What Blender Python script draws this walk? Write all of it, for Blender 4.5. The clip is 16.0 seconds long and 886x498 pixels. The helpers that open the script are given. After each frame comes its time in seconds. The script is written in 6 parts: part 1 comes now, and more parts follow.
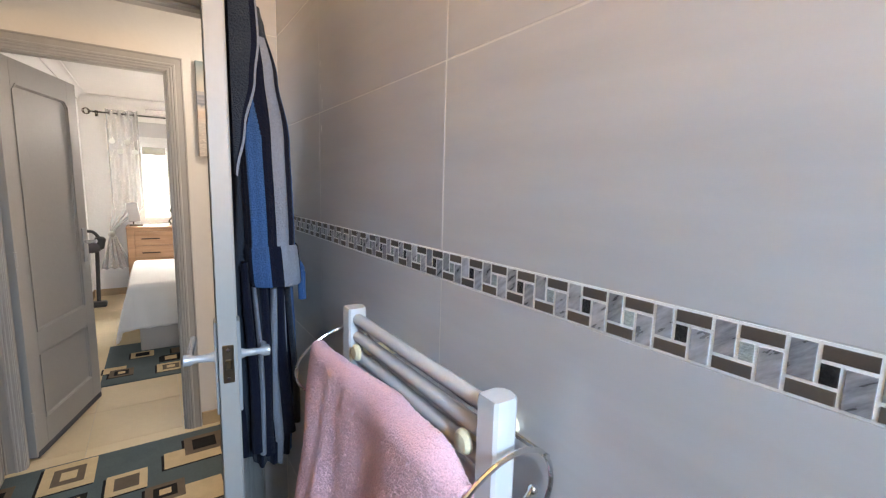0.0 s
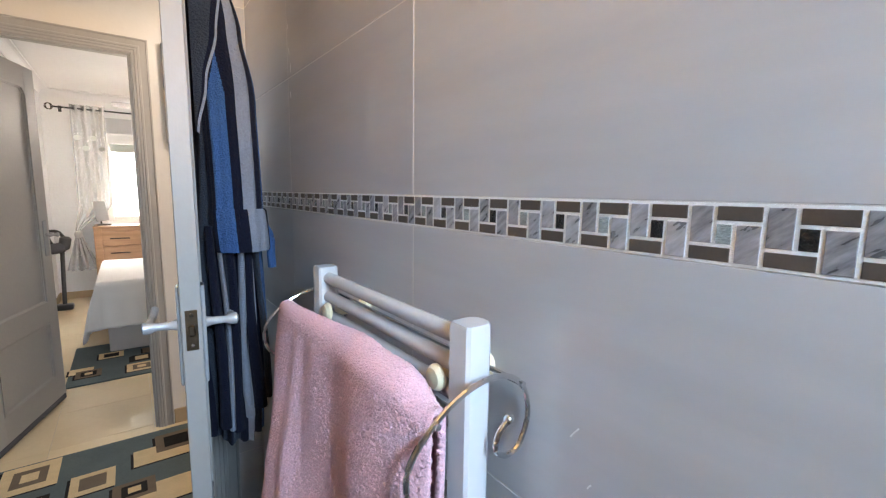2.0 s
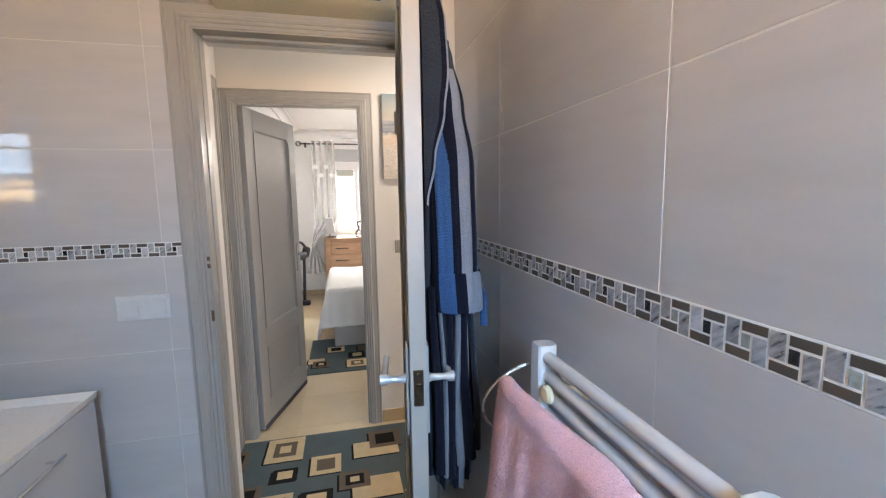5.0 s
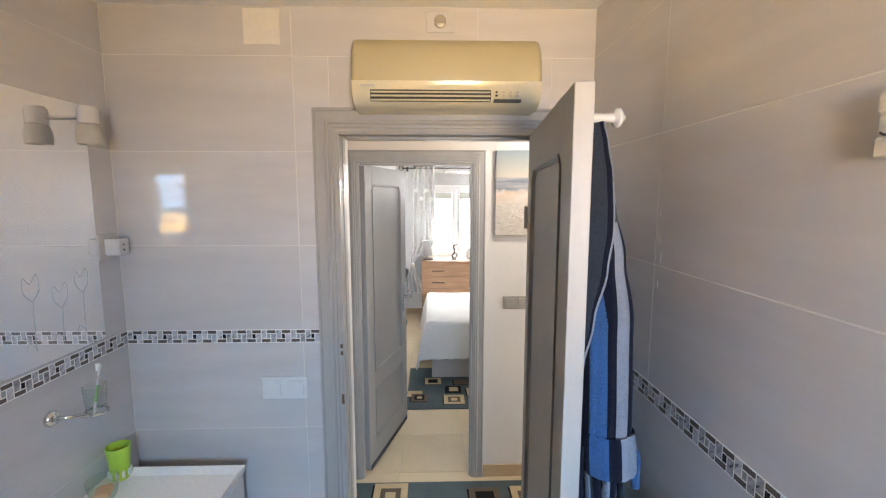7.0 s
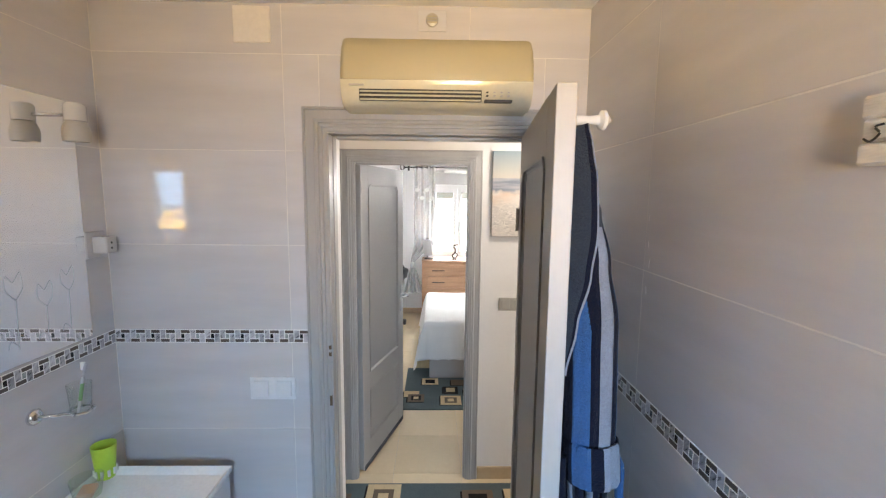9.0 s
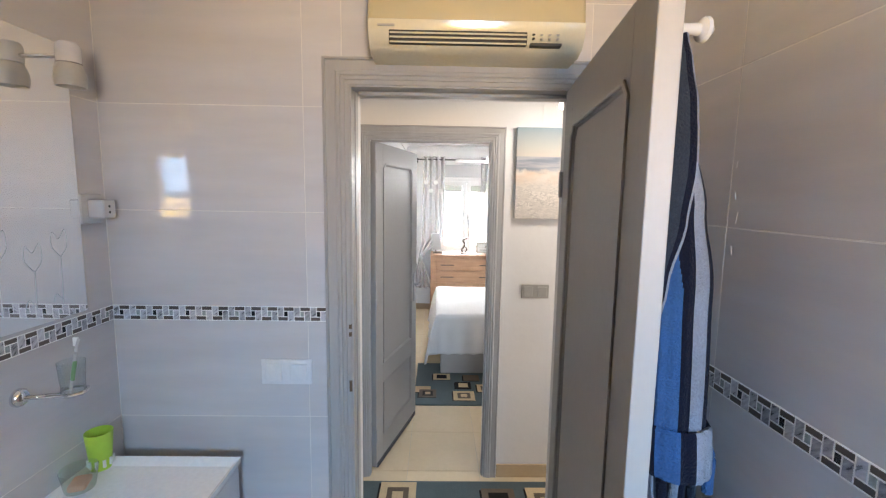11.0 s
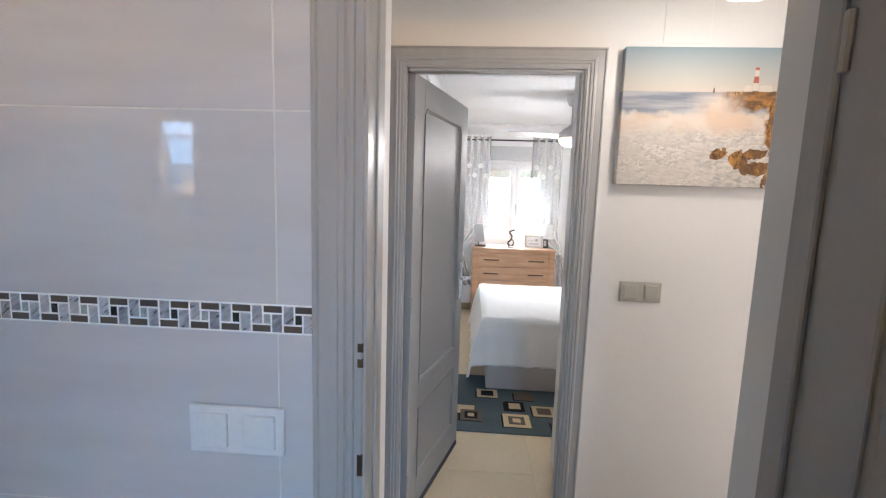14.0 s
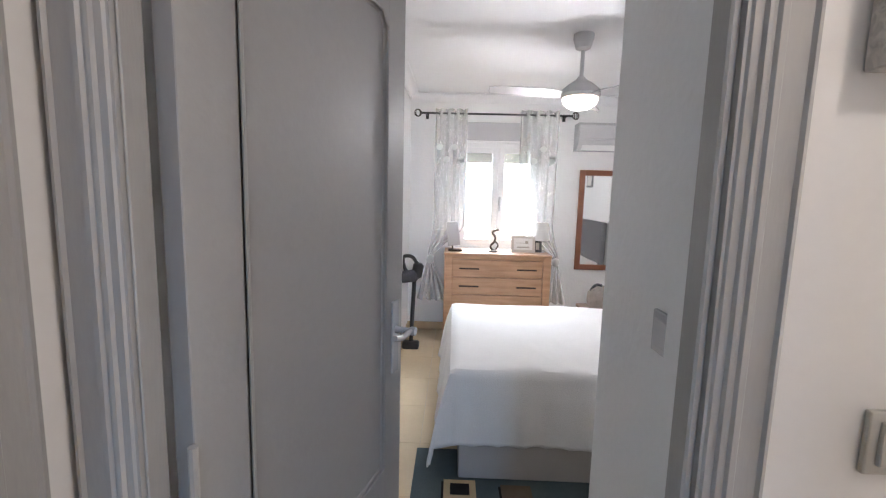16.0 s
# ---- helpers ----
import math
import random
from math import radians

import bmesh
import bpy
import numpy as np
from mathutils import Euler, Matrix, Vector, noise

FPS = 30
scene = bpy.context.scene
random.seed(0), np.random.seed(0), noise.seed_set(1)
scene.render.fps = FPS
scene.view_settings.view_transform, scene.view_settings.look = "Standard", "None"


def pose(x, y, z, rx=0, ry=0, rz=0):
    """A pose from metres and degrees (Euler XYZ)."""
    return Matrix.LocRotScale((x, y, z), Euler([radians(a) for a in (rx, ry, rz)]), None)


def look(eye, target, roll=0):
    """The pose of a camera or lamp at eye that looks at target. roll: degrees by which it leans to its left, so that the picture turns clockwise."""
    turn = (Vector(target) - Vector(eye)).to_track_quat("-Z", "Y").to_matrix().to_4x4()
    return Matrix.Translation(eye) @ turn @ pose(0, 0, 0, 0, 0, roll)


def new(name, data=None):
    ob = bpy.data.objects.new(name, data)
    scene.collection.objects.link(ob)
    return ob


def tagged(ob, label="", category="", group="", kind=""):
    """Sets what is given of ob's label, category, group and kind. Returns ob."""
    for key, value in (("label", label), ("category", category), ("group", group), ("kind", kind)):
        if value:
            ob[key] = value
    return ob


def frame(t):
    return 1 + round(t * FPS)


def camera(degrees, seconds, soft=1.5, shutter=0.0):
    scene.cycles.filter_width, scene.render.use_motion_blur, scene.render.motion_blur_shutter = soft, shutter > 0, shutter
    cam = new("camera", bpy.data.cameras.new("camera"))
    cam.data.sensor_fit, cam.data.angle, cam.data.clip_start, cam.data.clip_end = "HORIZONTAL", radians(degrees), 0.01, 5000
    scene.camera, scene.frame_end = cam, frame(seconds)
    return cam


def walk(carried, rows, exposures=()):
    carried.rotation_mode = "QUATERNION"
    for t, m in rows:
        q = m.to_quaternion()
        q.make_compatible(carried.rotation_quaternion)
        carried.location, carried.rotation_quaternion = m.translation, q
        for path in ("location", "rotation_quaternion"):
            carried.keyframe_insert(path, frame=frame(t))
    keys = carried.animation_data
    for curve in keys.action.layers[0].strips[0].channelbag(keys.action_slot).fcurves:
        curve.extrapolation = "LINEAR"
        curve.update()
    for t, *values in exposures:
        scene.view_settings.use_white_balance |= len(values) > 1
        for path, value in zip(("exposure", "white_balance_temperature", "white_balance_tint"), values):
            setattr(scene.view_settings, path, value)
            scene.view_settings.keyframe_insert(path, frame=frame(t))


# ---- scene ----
cam = camera(92.1, 16.0, soft=1.25)
PATH = [
    (0, (0.321, 0.273, 1.449), (1.432, 1.914, 1.174), 1.5),
    (0.5, (0.344, 0.257, 1.423), (1.508, 1.858, 1.142), 1.3),
    (1, (0.35, 0.251, 1.38), (1.523, 1.847, 1.105), 1.0),
    (1.5, (0.353, 0.264, 1.359), (1.533, 1.858, 1.096), 0.9),
    (2, (0.343, 0.274, 1.351), (1.524, 1.866, 1.089), 0.8),
    (2.5, (0.338, 0.268, 1.343), (1.518, 1.862, 1.085), 0.9),
    (3, (0.333, 0.259, 1.324), (1.504, 1.86, 1.069), 1.0),
    (3.5, (0.325, 0.255, 1.322), (1.476, 1.872, 1.069), 0.7),
    (4, (0.33, 0.274, 1.368), (1.42, 1.932, 1.119), 0.7),
    (4.5, (0.345, 0.325, 1.434), (1.277, 2.076, 1.178), -0.1),
    (5, (0.286, 0.358, 1.49), (0.738, 2.29, 1.241), -0.9),
    (5.2, (0.283, 0.361, 1.517), (0.491, 2.335, 1.271), -2.4),
    (7.3, (0.147, 0.463, 1.842), (0.196, 2.448, 1.602), 0.1),
    (7.5, (0.156, 0.465, 1.843), (0.199, 2.449, 1.598), 0.2),
    (8, (0.171, 0.468, 1.835), (0.213, 2.453, 1.592), 0.4),
    (8.5, (0.186, 0.473, 1.832), (0.229, 2.458, 1.589), 0.5),
    (9, (0.202, 0.471, 1.833), (0.242, 2.455, 1.59), 0.6),
    (9.2, (0.208, 0.47, 1.829), (0.253, 2.455, 1.587), 0.6),
    (11.3, (0.044, 0.695, 1.698), (0.067, 2.681, 1.46), 1.1),
    (11.5, (0.002, 0.772, 1.691), (0.013, 2.757, 1.448), 1.6),
    (12, (-0.019, 0.947, 1.624), (-0.172, 2.926, 1.377), 0.9),
    (12.5, (0.012, 1.036, 1.591), (-0.17, 3.012, 1.346), 0.9),
    (13, (0.064, 1.053, 1.585), (-0.125, 3.029, 1.34), 1.3),
    (13.5, (0.062, 1.122, 1.554), (-0.129, 3.097, 1.31), 1.5),
    (14, (-0.004, 1.324, 1.532), (-0.132, 3.305, 1.285), 1.8),
    (14.5, (0.05, 1.598, 1.511), (-0.014, 3.581, 1.261), 1.9),
    (15, (0.06, 1.904, 1.481), (0.002, 3.887, 1.23), 1.7),
    (15.5, (0.071, 2.204, 1.462), (0.015, 4.188, 1.21), 1.8),
    (16, (0.104, 2.569, 1.454), (0.056, 4.552, 1.203), 1.5),
]
walk(cam, [(t, look(eye, target, roll)) for t, eye, target, roll in PATH], exposures=[
    (0, 0.1, 7250, 13), (4.0, 0.05, 7250, 13), (5.0, 0.06, 6850, 12), (7.5, 0.24, 6350, 9), (9.0, 0.22, 6300, 9), (11.5, 0.23, 6150, 10), (12.0, 0.2, 6100, 9),
    (13.0, 0.1, 5950, 10), (14.0, 0.04, 6050, 11), (14.5, -0.1, 6150, 12), (15.0, -0.22, 6500, 13), (15.5, -0.14, 6350, 13), (16, -0.16, 6050, 13)])

# ---- world, sun and large lights ----
world = bpy.data.worlds.new("sky_world")
scene.world = world
world.use_nodes = True
wn = world.node_tree
sky = wn.nodes.new("ShaderNodeTexSky")
sky.sky_type = "NISHITA"
sky.sun_disc = False
sky.sun_elevation = radians(48)
sky.sun_rotation = radians(100)
wn.nodes["Background"].inputs["Strength"].default_value = 0.10
wn.links.new(sky.outputs["Color"], wn.nodes["Background"].inputs["Color"])


def lamp(name, kind, energy, colour, m, size=(0.1, 0.1), spread=180):
    data = bpy.data.lights.new(name, kind)
    data.energy, data.color = energy, colour
    if kind == "AREA":
        data.shape, data.size, data.size_y = "RECTANGLE", size[0], size[1]
        data.spread = radians(spread)
    if kind == "POINT":
        data.shadow_soft_size = size[0]
    ob = new(name, data)
    ob.matrix_world = m
    return ob


sun = lamp("sun", "SUN", 3.0, (1.0, 0.93, 0.82), look((6, -1, 7), (0, 0, 0)))
sun.data.angle = radians(0.5)

# bathroom window: sky in the upper part of the opening, sunlit ground in the lower part
lamp("window_light_sky", "AREA", 23.0, (0.44, 0.69, 1.0), look((0.40, -0.70, 1.90), (0.36, 0.30, 1.45)), (0.38, 0.36), 96)
lamp("window_light_ground", "AREA", 25.5, (1.0, 0.60, 0.18), look((0.40, -0.70, 1.58), (0.36, 0.30, 2.28)), (0.38, 0.24), 94)
# sky above the bedroom window, and the window of the blue bedroom
lamp("bedroom_sky_light", "AREA", 520.0, (0.87, 0.94, 1.0), look((0.55, 8.55, 3.05), (0.56, 7.1, 1.50)), (1.7, 1.2), 120)
lamp("blue_room_window_light", "AREA", 76.0, (0.88, 0.95, 1.0), look((-1.05, 6.90, 1.55), (-1.9, 4.6, 0.7)), (0.75, 1.1), 105)
# fill lamp added in an unseen opening at the hallway's far end
lamp("hall_fill_light", "AREA", 15.0, (1.0, 0.91, 0.84), look((2.66, 2.63, 1.15), (0.0, 2.60, 1.1)), (0.7, 1.9))
# lamps that are switched on
lamp("hall_lamp_bulb", "POINT", 8.0, (1.0, 0.89, 0.78), pose(0.775, 2.62, 2.11), (0.05, 0))
lamp("fan_lamp_bulb", "POINT", 38.0, (1.0, 0.95, 0.90), pose(0.88, 5.40, 1.97), (0.09, 0))

# ---- materials ----


def surf(name, colour, rough=0.5, rot=0.0, slide=False, metal=0.0, var=0.06, vscale=3.0, stretch=(1, 1, 1), grain=0.04, gscale=80.0,
         bump=0.0, bscale=200.0, rnd=0.0, spec=0.5, coat=0.0, sheen=0.0, second=None, mixscale=2.0, rvar=0.1, glow=None):
    """A surface with broad and fine variation, relief and uneven gloss."""
    m = bpy.data.materials.new(name)
    m.use_nodes = True
    t = m.node_tree
    n, li = t.nodes, t.links
    b = n["Principled BSDF"]
    tc = n.new("ShaderNodeTexCoord")
    mp = n.new("ShaderNodeMapping")
    mp.inputs["Scale"].default_value = stretch
    if rot or slide:
        turn = n.new("ShaderNodeMapping")
        turn.inputs["Rotation"].default_value = (0, radians(rot), 0)
        li.new(tc.outputs["Object"], turn.inputs["Vector"])
        if slide:
            pick = n.new("ShaderNodeObjectInfo")
            far = n.new("ShaderNodeMath")
            far.operation = "MULTIPLY"
            far.inputs[1].default_value = 37.0
            li.new(pick.outputs["Random"], far.inputs[0])
            li.new(far.outputs[0], turn.inputs["Location"])
        li.new(turn.outputs[0], mp.inputs["Vector"])
    else:
        li.new(tc.outputs["Object"], mp.inputs["Vector"])
    a = n.new("ShaderNodeTexNoise")
    a.inputs["Scale"].default_value, a.inputs["Detail"].default_value = vscale, 5
    li.new(mp.outputs[0], a.inputs["Vector"])
    g = n.new("ShaderNodeTexNoise")
    g.inputs["Scale"].default_value, g.inputs["Detail"].default_value = gscale, 3
    li.new(mp.outputs[0], g.inputs["Vector"])

    def maths(op, x, y):
        q = n.new("ShaderNodeMath")
        q.operation = op
        for k, v in enumerate((x, y)):
            if isinstance(v, (int, float)):
                q.inputs[k].default_value = v
            else:
                li.new(v, q.inputs[k])
        return q.outputs[0]

    val = maths("ADD", maths("MULTIPLY", maths("SUBTRACT", a.outputs["Fac"], 0.5), 4 * var), 1.0)
    val = maths("ADD", val, maths("MULTIPLY", maths("SUBTRACT", g.outputs["Fac"], 0.5), 4 * grain))
    if rnd:
        oi = n.new("ShaderNodeObjectInfo")
        val = maths("ADD", val, maths("MULTIPLY", maths("SUBTRACT", oi.outputs["Random"], 0.5), 2 * rnd))
    hs = n.new("ShaderNodeHueSaturation")
    hs.inputs["Color"].default_value = (*colour, 1)
    if second:
        mx = n.new("ShaderNodeMix")
        mx.data_type = "RGBA"
        c = n.new("ShaderNodeTexNoise")
        c.inputs["Scale"].default_value, c.inputs["Detail"].default_value = mixscale, 6
        li.new(mp.outputs[0], c.inputs["Vector"])
        cr = n.new("ShaderNodeValToRGB")
        cr.color_ramp.elements[0].position, cr.color_ramp.elements[1].position = 0.38, 0.62
        li.new(c.outputs["Fac"], cr.inputs[0])
        li.new(cr.outputs[0], mx.inputs["Factor"])
        mx.inputs["A"].default_value, mx.inputs["B"].default_value = (*colour, 1), (*second, 1)
        li.new(mx.outputs["Result"], hs.inputs["Color"])
    li.new(val, hs.inputs["Value"])
    li.new(hs.outputs[0], b.inputs["Base Color"])
    li.new(maths("ADD", maths("MULTIPLY", maths("SUBTRACT", a.outputs["Fac"], 0.5), rvar), rough), b.inputs["Roughness"])
    b.inputs["Metallic"].default_value = metal
    b.inputs["Specular IOR Level"].default_value = spec
    b.inputs["Coat Weight"].default_value = coat
    b.inputs["Sheen Weight"].default_value = sheen
    if glow:
        b.inputs["Emission Color"].default_value = (*glow[0], 1)
        b.inputs["Emission Strength"].default_value = glow[1]
    if bump:
        z = n.new("ShaderNodeTexNoise")
        z.inputs["Scale"].default_value, z.inputs["Detail"].default_value = bscale, 4
        li.new(mp.outputs[0], z.inputs["Vector"])
        bp = n.new("ShaderNodeBump")
        bp.inputs["Strength"].default_value, bp.inputs["Distance"].default_value = min(1.0, bump), 0.01 * max(1.0, bump)
        li.new(z.outputs["Fac"], bp.inputs["Height"])
        li.new(bp.outputs[0], b.inputs["Normal"])
    return m


def clear(name, colour=(1, 1, 1), rough=0.0, alpha=0.15):
    """Thin clear glass or plastic: mostly see-through, with a gloss."""
    m = bpy.data.materials.new(name)
    m.use_nodes = True
    n, li = m.node_tree.nodes, m.node_tree.links
    n.remove(n["Principled BSDF"])
    tr, gl, mx, fr = (n.new("ShaderNode" + k) for k in ("BsdfTransparent", "BsdfGlossy", "MixShader", "LayerWeight"))
    tr.inputs["Color"].default_value = (*colour, 1)
    gl.inputs["Roughness"].default_value = rough
    fr.inputs["Blend"].default_value = alpha
    li.new(fr.outputs["Facing"], mx.inputs[0])
    li.new(tr.outputs[0], mx.inputs[1])
    li.new(gl.outputs[0], mx.inputs[2])
    li.new(mx.outputs[0], n["Material Output"].inputs["Surface"])
    return m


def sheer(name, colour, solid):
    """Thin woven curtain: part of the light goes straight through."""
    m = bpy.data.materials.new(name)
    m.use_nodes = True
    n, li = m.node_tree.nodes, m.node_tree.links
    n.remove(n["Principled BSDF"])
    tr, df, tl, m1, m2 = (n.new("ShaderNode" + k) for k in ("BsdfTransparent", "BsdfDiffuse", "BsdfTranslucent", "MixShader", "MixShader"))
    w = n.new("ShaderNodeTexNoise")
    w.inputs["Scale"].default_value = 30
    mr = n.new("ShaderNodeMapRange")
    mr.inputs["To Min"].default_value, mr.inputs["To Max"].default_value = solid - 0.12, solid + 0.12
    li.new(w.outputs["Fac"], mr.inputs["Value"])
    df.inputs["Color"].default_value = tl.inputs["Color"].default_value = (*colour, 1)
    m1.inputs[0].default_value = 0.14
    li.new(df.outputs[0], m1.inputs[1])
    li.new(tl.outputs[0], m1.inputs[2])
    li.new(mr.outputs["Result"], m2.inputs[0])
    li.new(tr.outputs[0], m2.inputs[1])
    li.new(m1.outputs[0], m2.inputs[2])
    li.new(m2.outputs[0], n["Material Output"].inputs["Surface"])
    return m


M_TILE = surf("grey_wall_tile", slide=True, colour=(0.535, 0.519, 0.528), rough=0.36, var=0.075, vscale=2.2, stretch=(1, 1, 7), grain=0.012, gscale=14, rnd=0.025, rvar=0.08, coat=0.8, spec=0.7)
M_GROUT_WHITE = surf("white_mosaic_grout", (0.86, 0.86, 0.85), 0.8, var=0.06, vscale=6, bump=0.2)
M_GROUT = surf("pale_grout", (0.66, 0.64, 0.61), 0.8, var=0.08, vscale=6, bump=0.2)
M_MOS_BROWN = surf("brown_mosaic_metal", (0.125, 0.10, 0.085), 0.38, slide=True, metal=0.35, var=0.06, vscale=40, grain=0.05, gscale=400, rnd=0.12)
# streaks and uneven tone in the steel's colour paint its brushed sheen
M_MOS_METAL = surf("brushed_steel_mosaic", (0.46, 0.46, 0.49), 0.30, rot=40, slide=True, metal=0.5, var=0.42, vscale=42, stretch=(1, 1, 4), grain=0.05, gscale=260, bump=0.02, bscale=240, rnd=0.28, rvar=0.2)
M_MOS_DARK = surf("dark_glass_mosaic", (0.02, 0.018, 0.018), 0.08, slide=True, var=0.5, vscale=120, grain=0.3, bump=0.5, bscale=300)
M_MOS_CLEAR = surf("clear_glass_mosaic", (0.36, 0.40, 0.39), 0.08, slide=True, var=0.2, vscale=150, grain=0.1, bump=0.3, bscale=300)
M_PLASTER = surf("cream_plaster", (0.74, 0.715, 0.695), 0.5, var=0.02, vscale=2, grain=0.01, bump=0.12, bscale=17)
M_WHITE_WALL = surf("white_plaster", (0.86, 0.86, 0.86), 0.55, var=0.02, vscale=2, grain=0.01, bump=0.18, bscale=40)
M_BLUE_WALL = surf("pale_blue_plaster", (0.60, 0.68, 0.72), 0.7, var=0.02, vscale=2, grain=0.01, bump=0.3, bscale=40)
M_CEIL = surf("white_ceiling_paint", (0.85, 0.85, 0.86), 0.75, var=0.02, vscale=2, grain=0.01, bump=0.12, bscale=9)
M_FRAME = surf("grey_door_paint", (0.36, 0.345, 0.33), 0.33, var=0.06, vscale=5, stretch=(3, 3, 0.6), grain=0.03, gscale=60, bump=0.06, bscale=70)
M_LEAF = surf("grey_painted_door", (0.335, 0.322, 0.310), 0.46, var=0.03, vscale=3, grain=0.02, gscale=60, bump=0.06, bscale=60)
M_FLOOR = surf("cream_floor_tile", (0.66, 0.53, 0.35), 0.10, var=0.05, vscale=3, grain=0.02, gscale=30, rnd=0.03, rvar=0.06)
M_SKIRT = surf("tan_skirting_tile", (0.50, 0.38, 0.24), 0.2, var=0.06, vscale=6, grain=0.03)
M_GREYFLOOR = surf("grey_floor_tile", (0.30, 0.30, 0.31), 0.25, var=0.05, rnd=0.03)
M_JOINT = surf("beige_joint", (0.50, 0.44, 0.34), 0.8)
M_WHITE = surf("white_enamel", (0.56, 0.56, 0.575), 0.25, var=0.01, grain=0.01)
M_PVC = surf("white_window_plastic", (0.82, 0.82, 0.82), 0.35, var=0.01, grain=0.01)
M_CREAM = surf("cream_plastic", (0.76, 0.66, 0.46), 0.3, var=0.02)
M_CHROME = surf("chrome", (0.75, 0.76, 0.78), 0.10, metal=1.0, var=0.02, rvar=0.06)
M_BRASS = surf("worn_brass", (0.15, 0.105, 0.07), 0.4, metal=1.0, var=0.15, vscale=60, grain=0.1)
M_BLACK = surf("black_plastic", (0.02, 0.02, 0.022), 0.4, var=0.1)
M_DARK = surf("dark_slot", (0.03, 0.027, 0.022), 0.6)
M_PINK = surf("pink_terry_cloth", (0.73, 0.43, 0.49), 0.95, var=0.07, vscale=12, grain=0.16, gscale=420, bump=0.5, bscale=420, sheen=0.25, spec=0.05)
M_NAVY = surf("navy_terry_cloth", (0.007, 0.008, 0.018), 0.95, var=0.15, vscale=10, grain=0.15, gscale=260, bump=0.7, bscale=260, sheen=0.03, spec=0.1)
M_ROYAL = surf("blue_terry_cloth", (0.035, 0.090, 0.22), 0.95, var=0.12, vscale=10, grain=0.12, gscale=260, bump=0.7, bscale=260, sheen=0.06, spec=0.1)
M_GREYTERRY = surf("grey_terry_cloth", (0.21, 0.225, 0.275), 0.95, var=0.14, vscale=10, grain=0.12, gscale=260, bump=0.7, bscale=260, sheen=0.06, spec=0.1)
M_SLATE = surf("slate_terry_cloth", (0.026, 0.032, 0.045), 0.95, var=0.12, vscale=10, grain=0.12, gscale=260, bump=0.7, bscale=260, sheen=0.06, spec=0.1)
M_ACOLD = surf("yellowed_plastic", (0.47, 0.41, 0.26), 0.5, var=0.03, vscale=3, grain=0.01)
M_ACLIP = surf("ivory_plastic", (0.60, 0.55, 0.41), 0.12, var=0.02)
M_OAK = surf("honey_oak_wood", (0.47, 0.28, 0.16), 0.42, var=0.10, vscale=4, stretch=(1, 1, 9), grain=0.06, gscale=30, second=(0.39, 0.22, 0.12), mixscale=3, bump=0.05, bscale=60)
M_MAHOGANY = surf("dark_mahogany", (0.11, 0.045, 0.03), 0.25, var=0.12, vscale=6, stretch=(4, 1, 1), grain=0.06)
M_CHERRY = surf("reddish_brown_wood", (0.22, 0.085, 0.045), 0.35, var=0.10, vscale=8, grain=0.05)
M_DRIFT = surf("whitewashed_board", (0.62, 0.59, 0.55), 0.7, var=0.12, vscale=6, stretch=(1, 2, 12), grain=0.06, gscale=40, bump=0.2, bscale=50)
M_BRONZE = surf("dark_bronze_metal", (0.06, 0.045, 0.035), 0.35, metal=0.8, var=0.1)
M_BEDSPREAD = surf("white_cotton_spread", (0.75, 0.74, 0.73), 0.9, var=0.02, vscale=5, grain=0.03, gscale=180, bump=0.35, bscale=200, sheen=0.2, spec=0.2)
M_BEDBASE = surf("grey_upholstery", (0.46, 0.43, 0.41), 0.9, var=0.05, grain=0.08, gscale=200, bump=0.3)
M_HEADGREY = surf("charcoal_upholstery", (0.07, 0.07, 0.08), 0.9, var=0.05, grain=0.08, gscale=200, bump=0.3)
M_SHEER = sheer("white_sheer_voile", (0.94, 0.95, 0.94), 0.30)
M_SHEERDOT = sheer("voile_dot", (0.66, 0.67, 0.66), 0.7)
M_RUGBLUE = surf("teal_blue_pile", (0.095, 0.122, 0.13), 0.95, var=0.10, vscale=6, grain=0.15, gscale=250, bump=0.6, bscale=250, spec=0.1)
M_RUGCREAM = surf("cream_pile", (0.60, 0.46, 0.28), 0.95, var=0.08, vscale=20, grain=0.12, gscale=250, bump=0.6, bscale=250, spec=0.1)
M_RUGBROWN = surf("taupe_pile", (0.15, 0.115, 0.085), 0.95, var=0.10, vscale=20, grain=0.15, gscale=250, bump=0.6, bscale=250, spec=0.1)
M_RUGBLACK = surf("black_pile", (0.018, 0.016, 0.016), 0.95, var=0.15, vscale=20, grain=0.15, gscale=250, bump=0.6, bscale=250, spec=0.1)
M_NAVYRUG = surf("navy_pile", (0.028, 0.034, 0.062), 0.95, var=0.15, vscale=8, grain=0.15, gscale=250, bump=0.6, bscale=250, spec=0.1)
M_LIME = surf("lime_green_plastic", (0.42, 0.62, 0.06), 0.35, var=0.02)
M_CERAMIC = surf("white_ceramic", (0.84, 0.84, 0.84), 0.12, var=0.01)
M_SWITCH = surf("silver_grey_plastic", (0.42, 0.40, 0.36), 0.35, metal=0.3, var=0.03)
M_SHADE_ON = surf("lit_opal_glass", (0.9, 0.88, 0.82), 0.3, glow=((1.0, 0.90, 0.72), 4.0))
M_FAN_ON = surf("lit_fan_glass", (0.9, 0.86, 0.78), 0.3, glow=((1.0, 0.80, 0.55), 5.0))
M_FROST = surf("frosted_glass", (0.42, 0.40, 0.36), 0.4, var=0.03)
M_WALNUT = surf("dark_walnut_board", (0.24, 0.155, 0.11), 0.45, var=0.15, vscale=4, stretch=(6, 6, 0.5), grain=0.08, gscale=20)
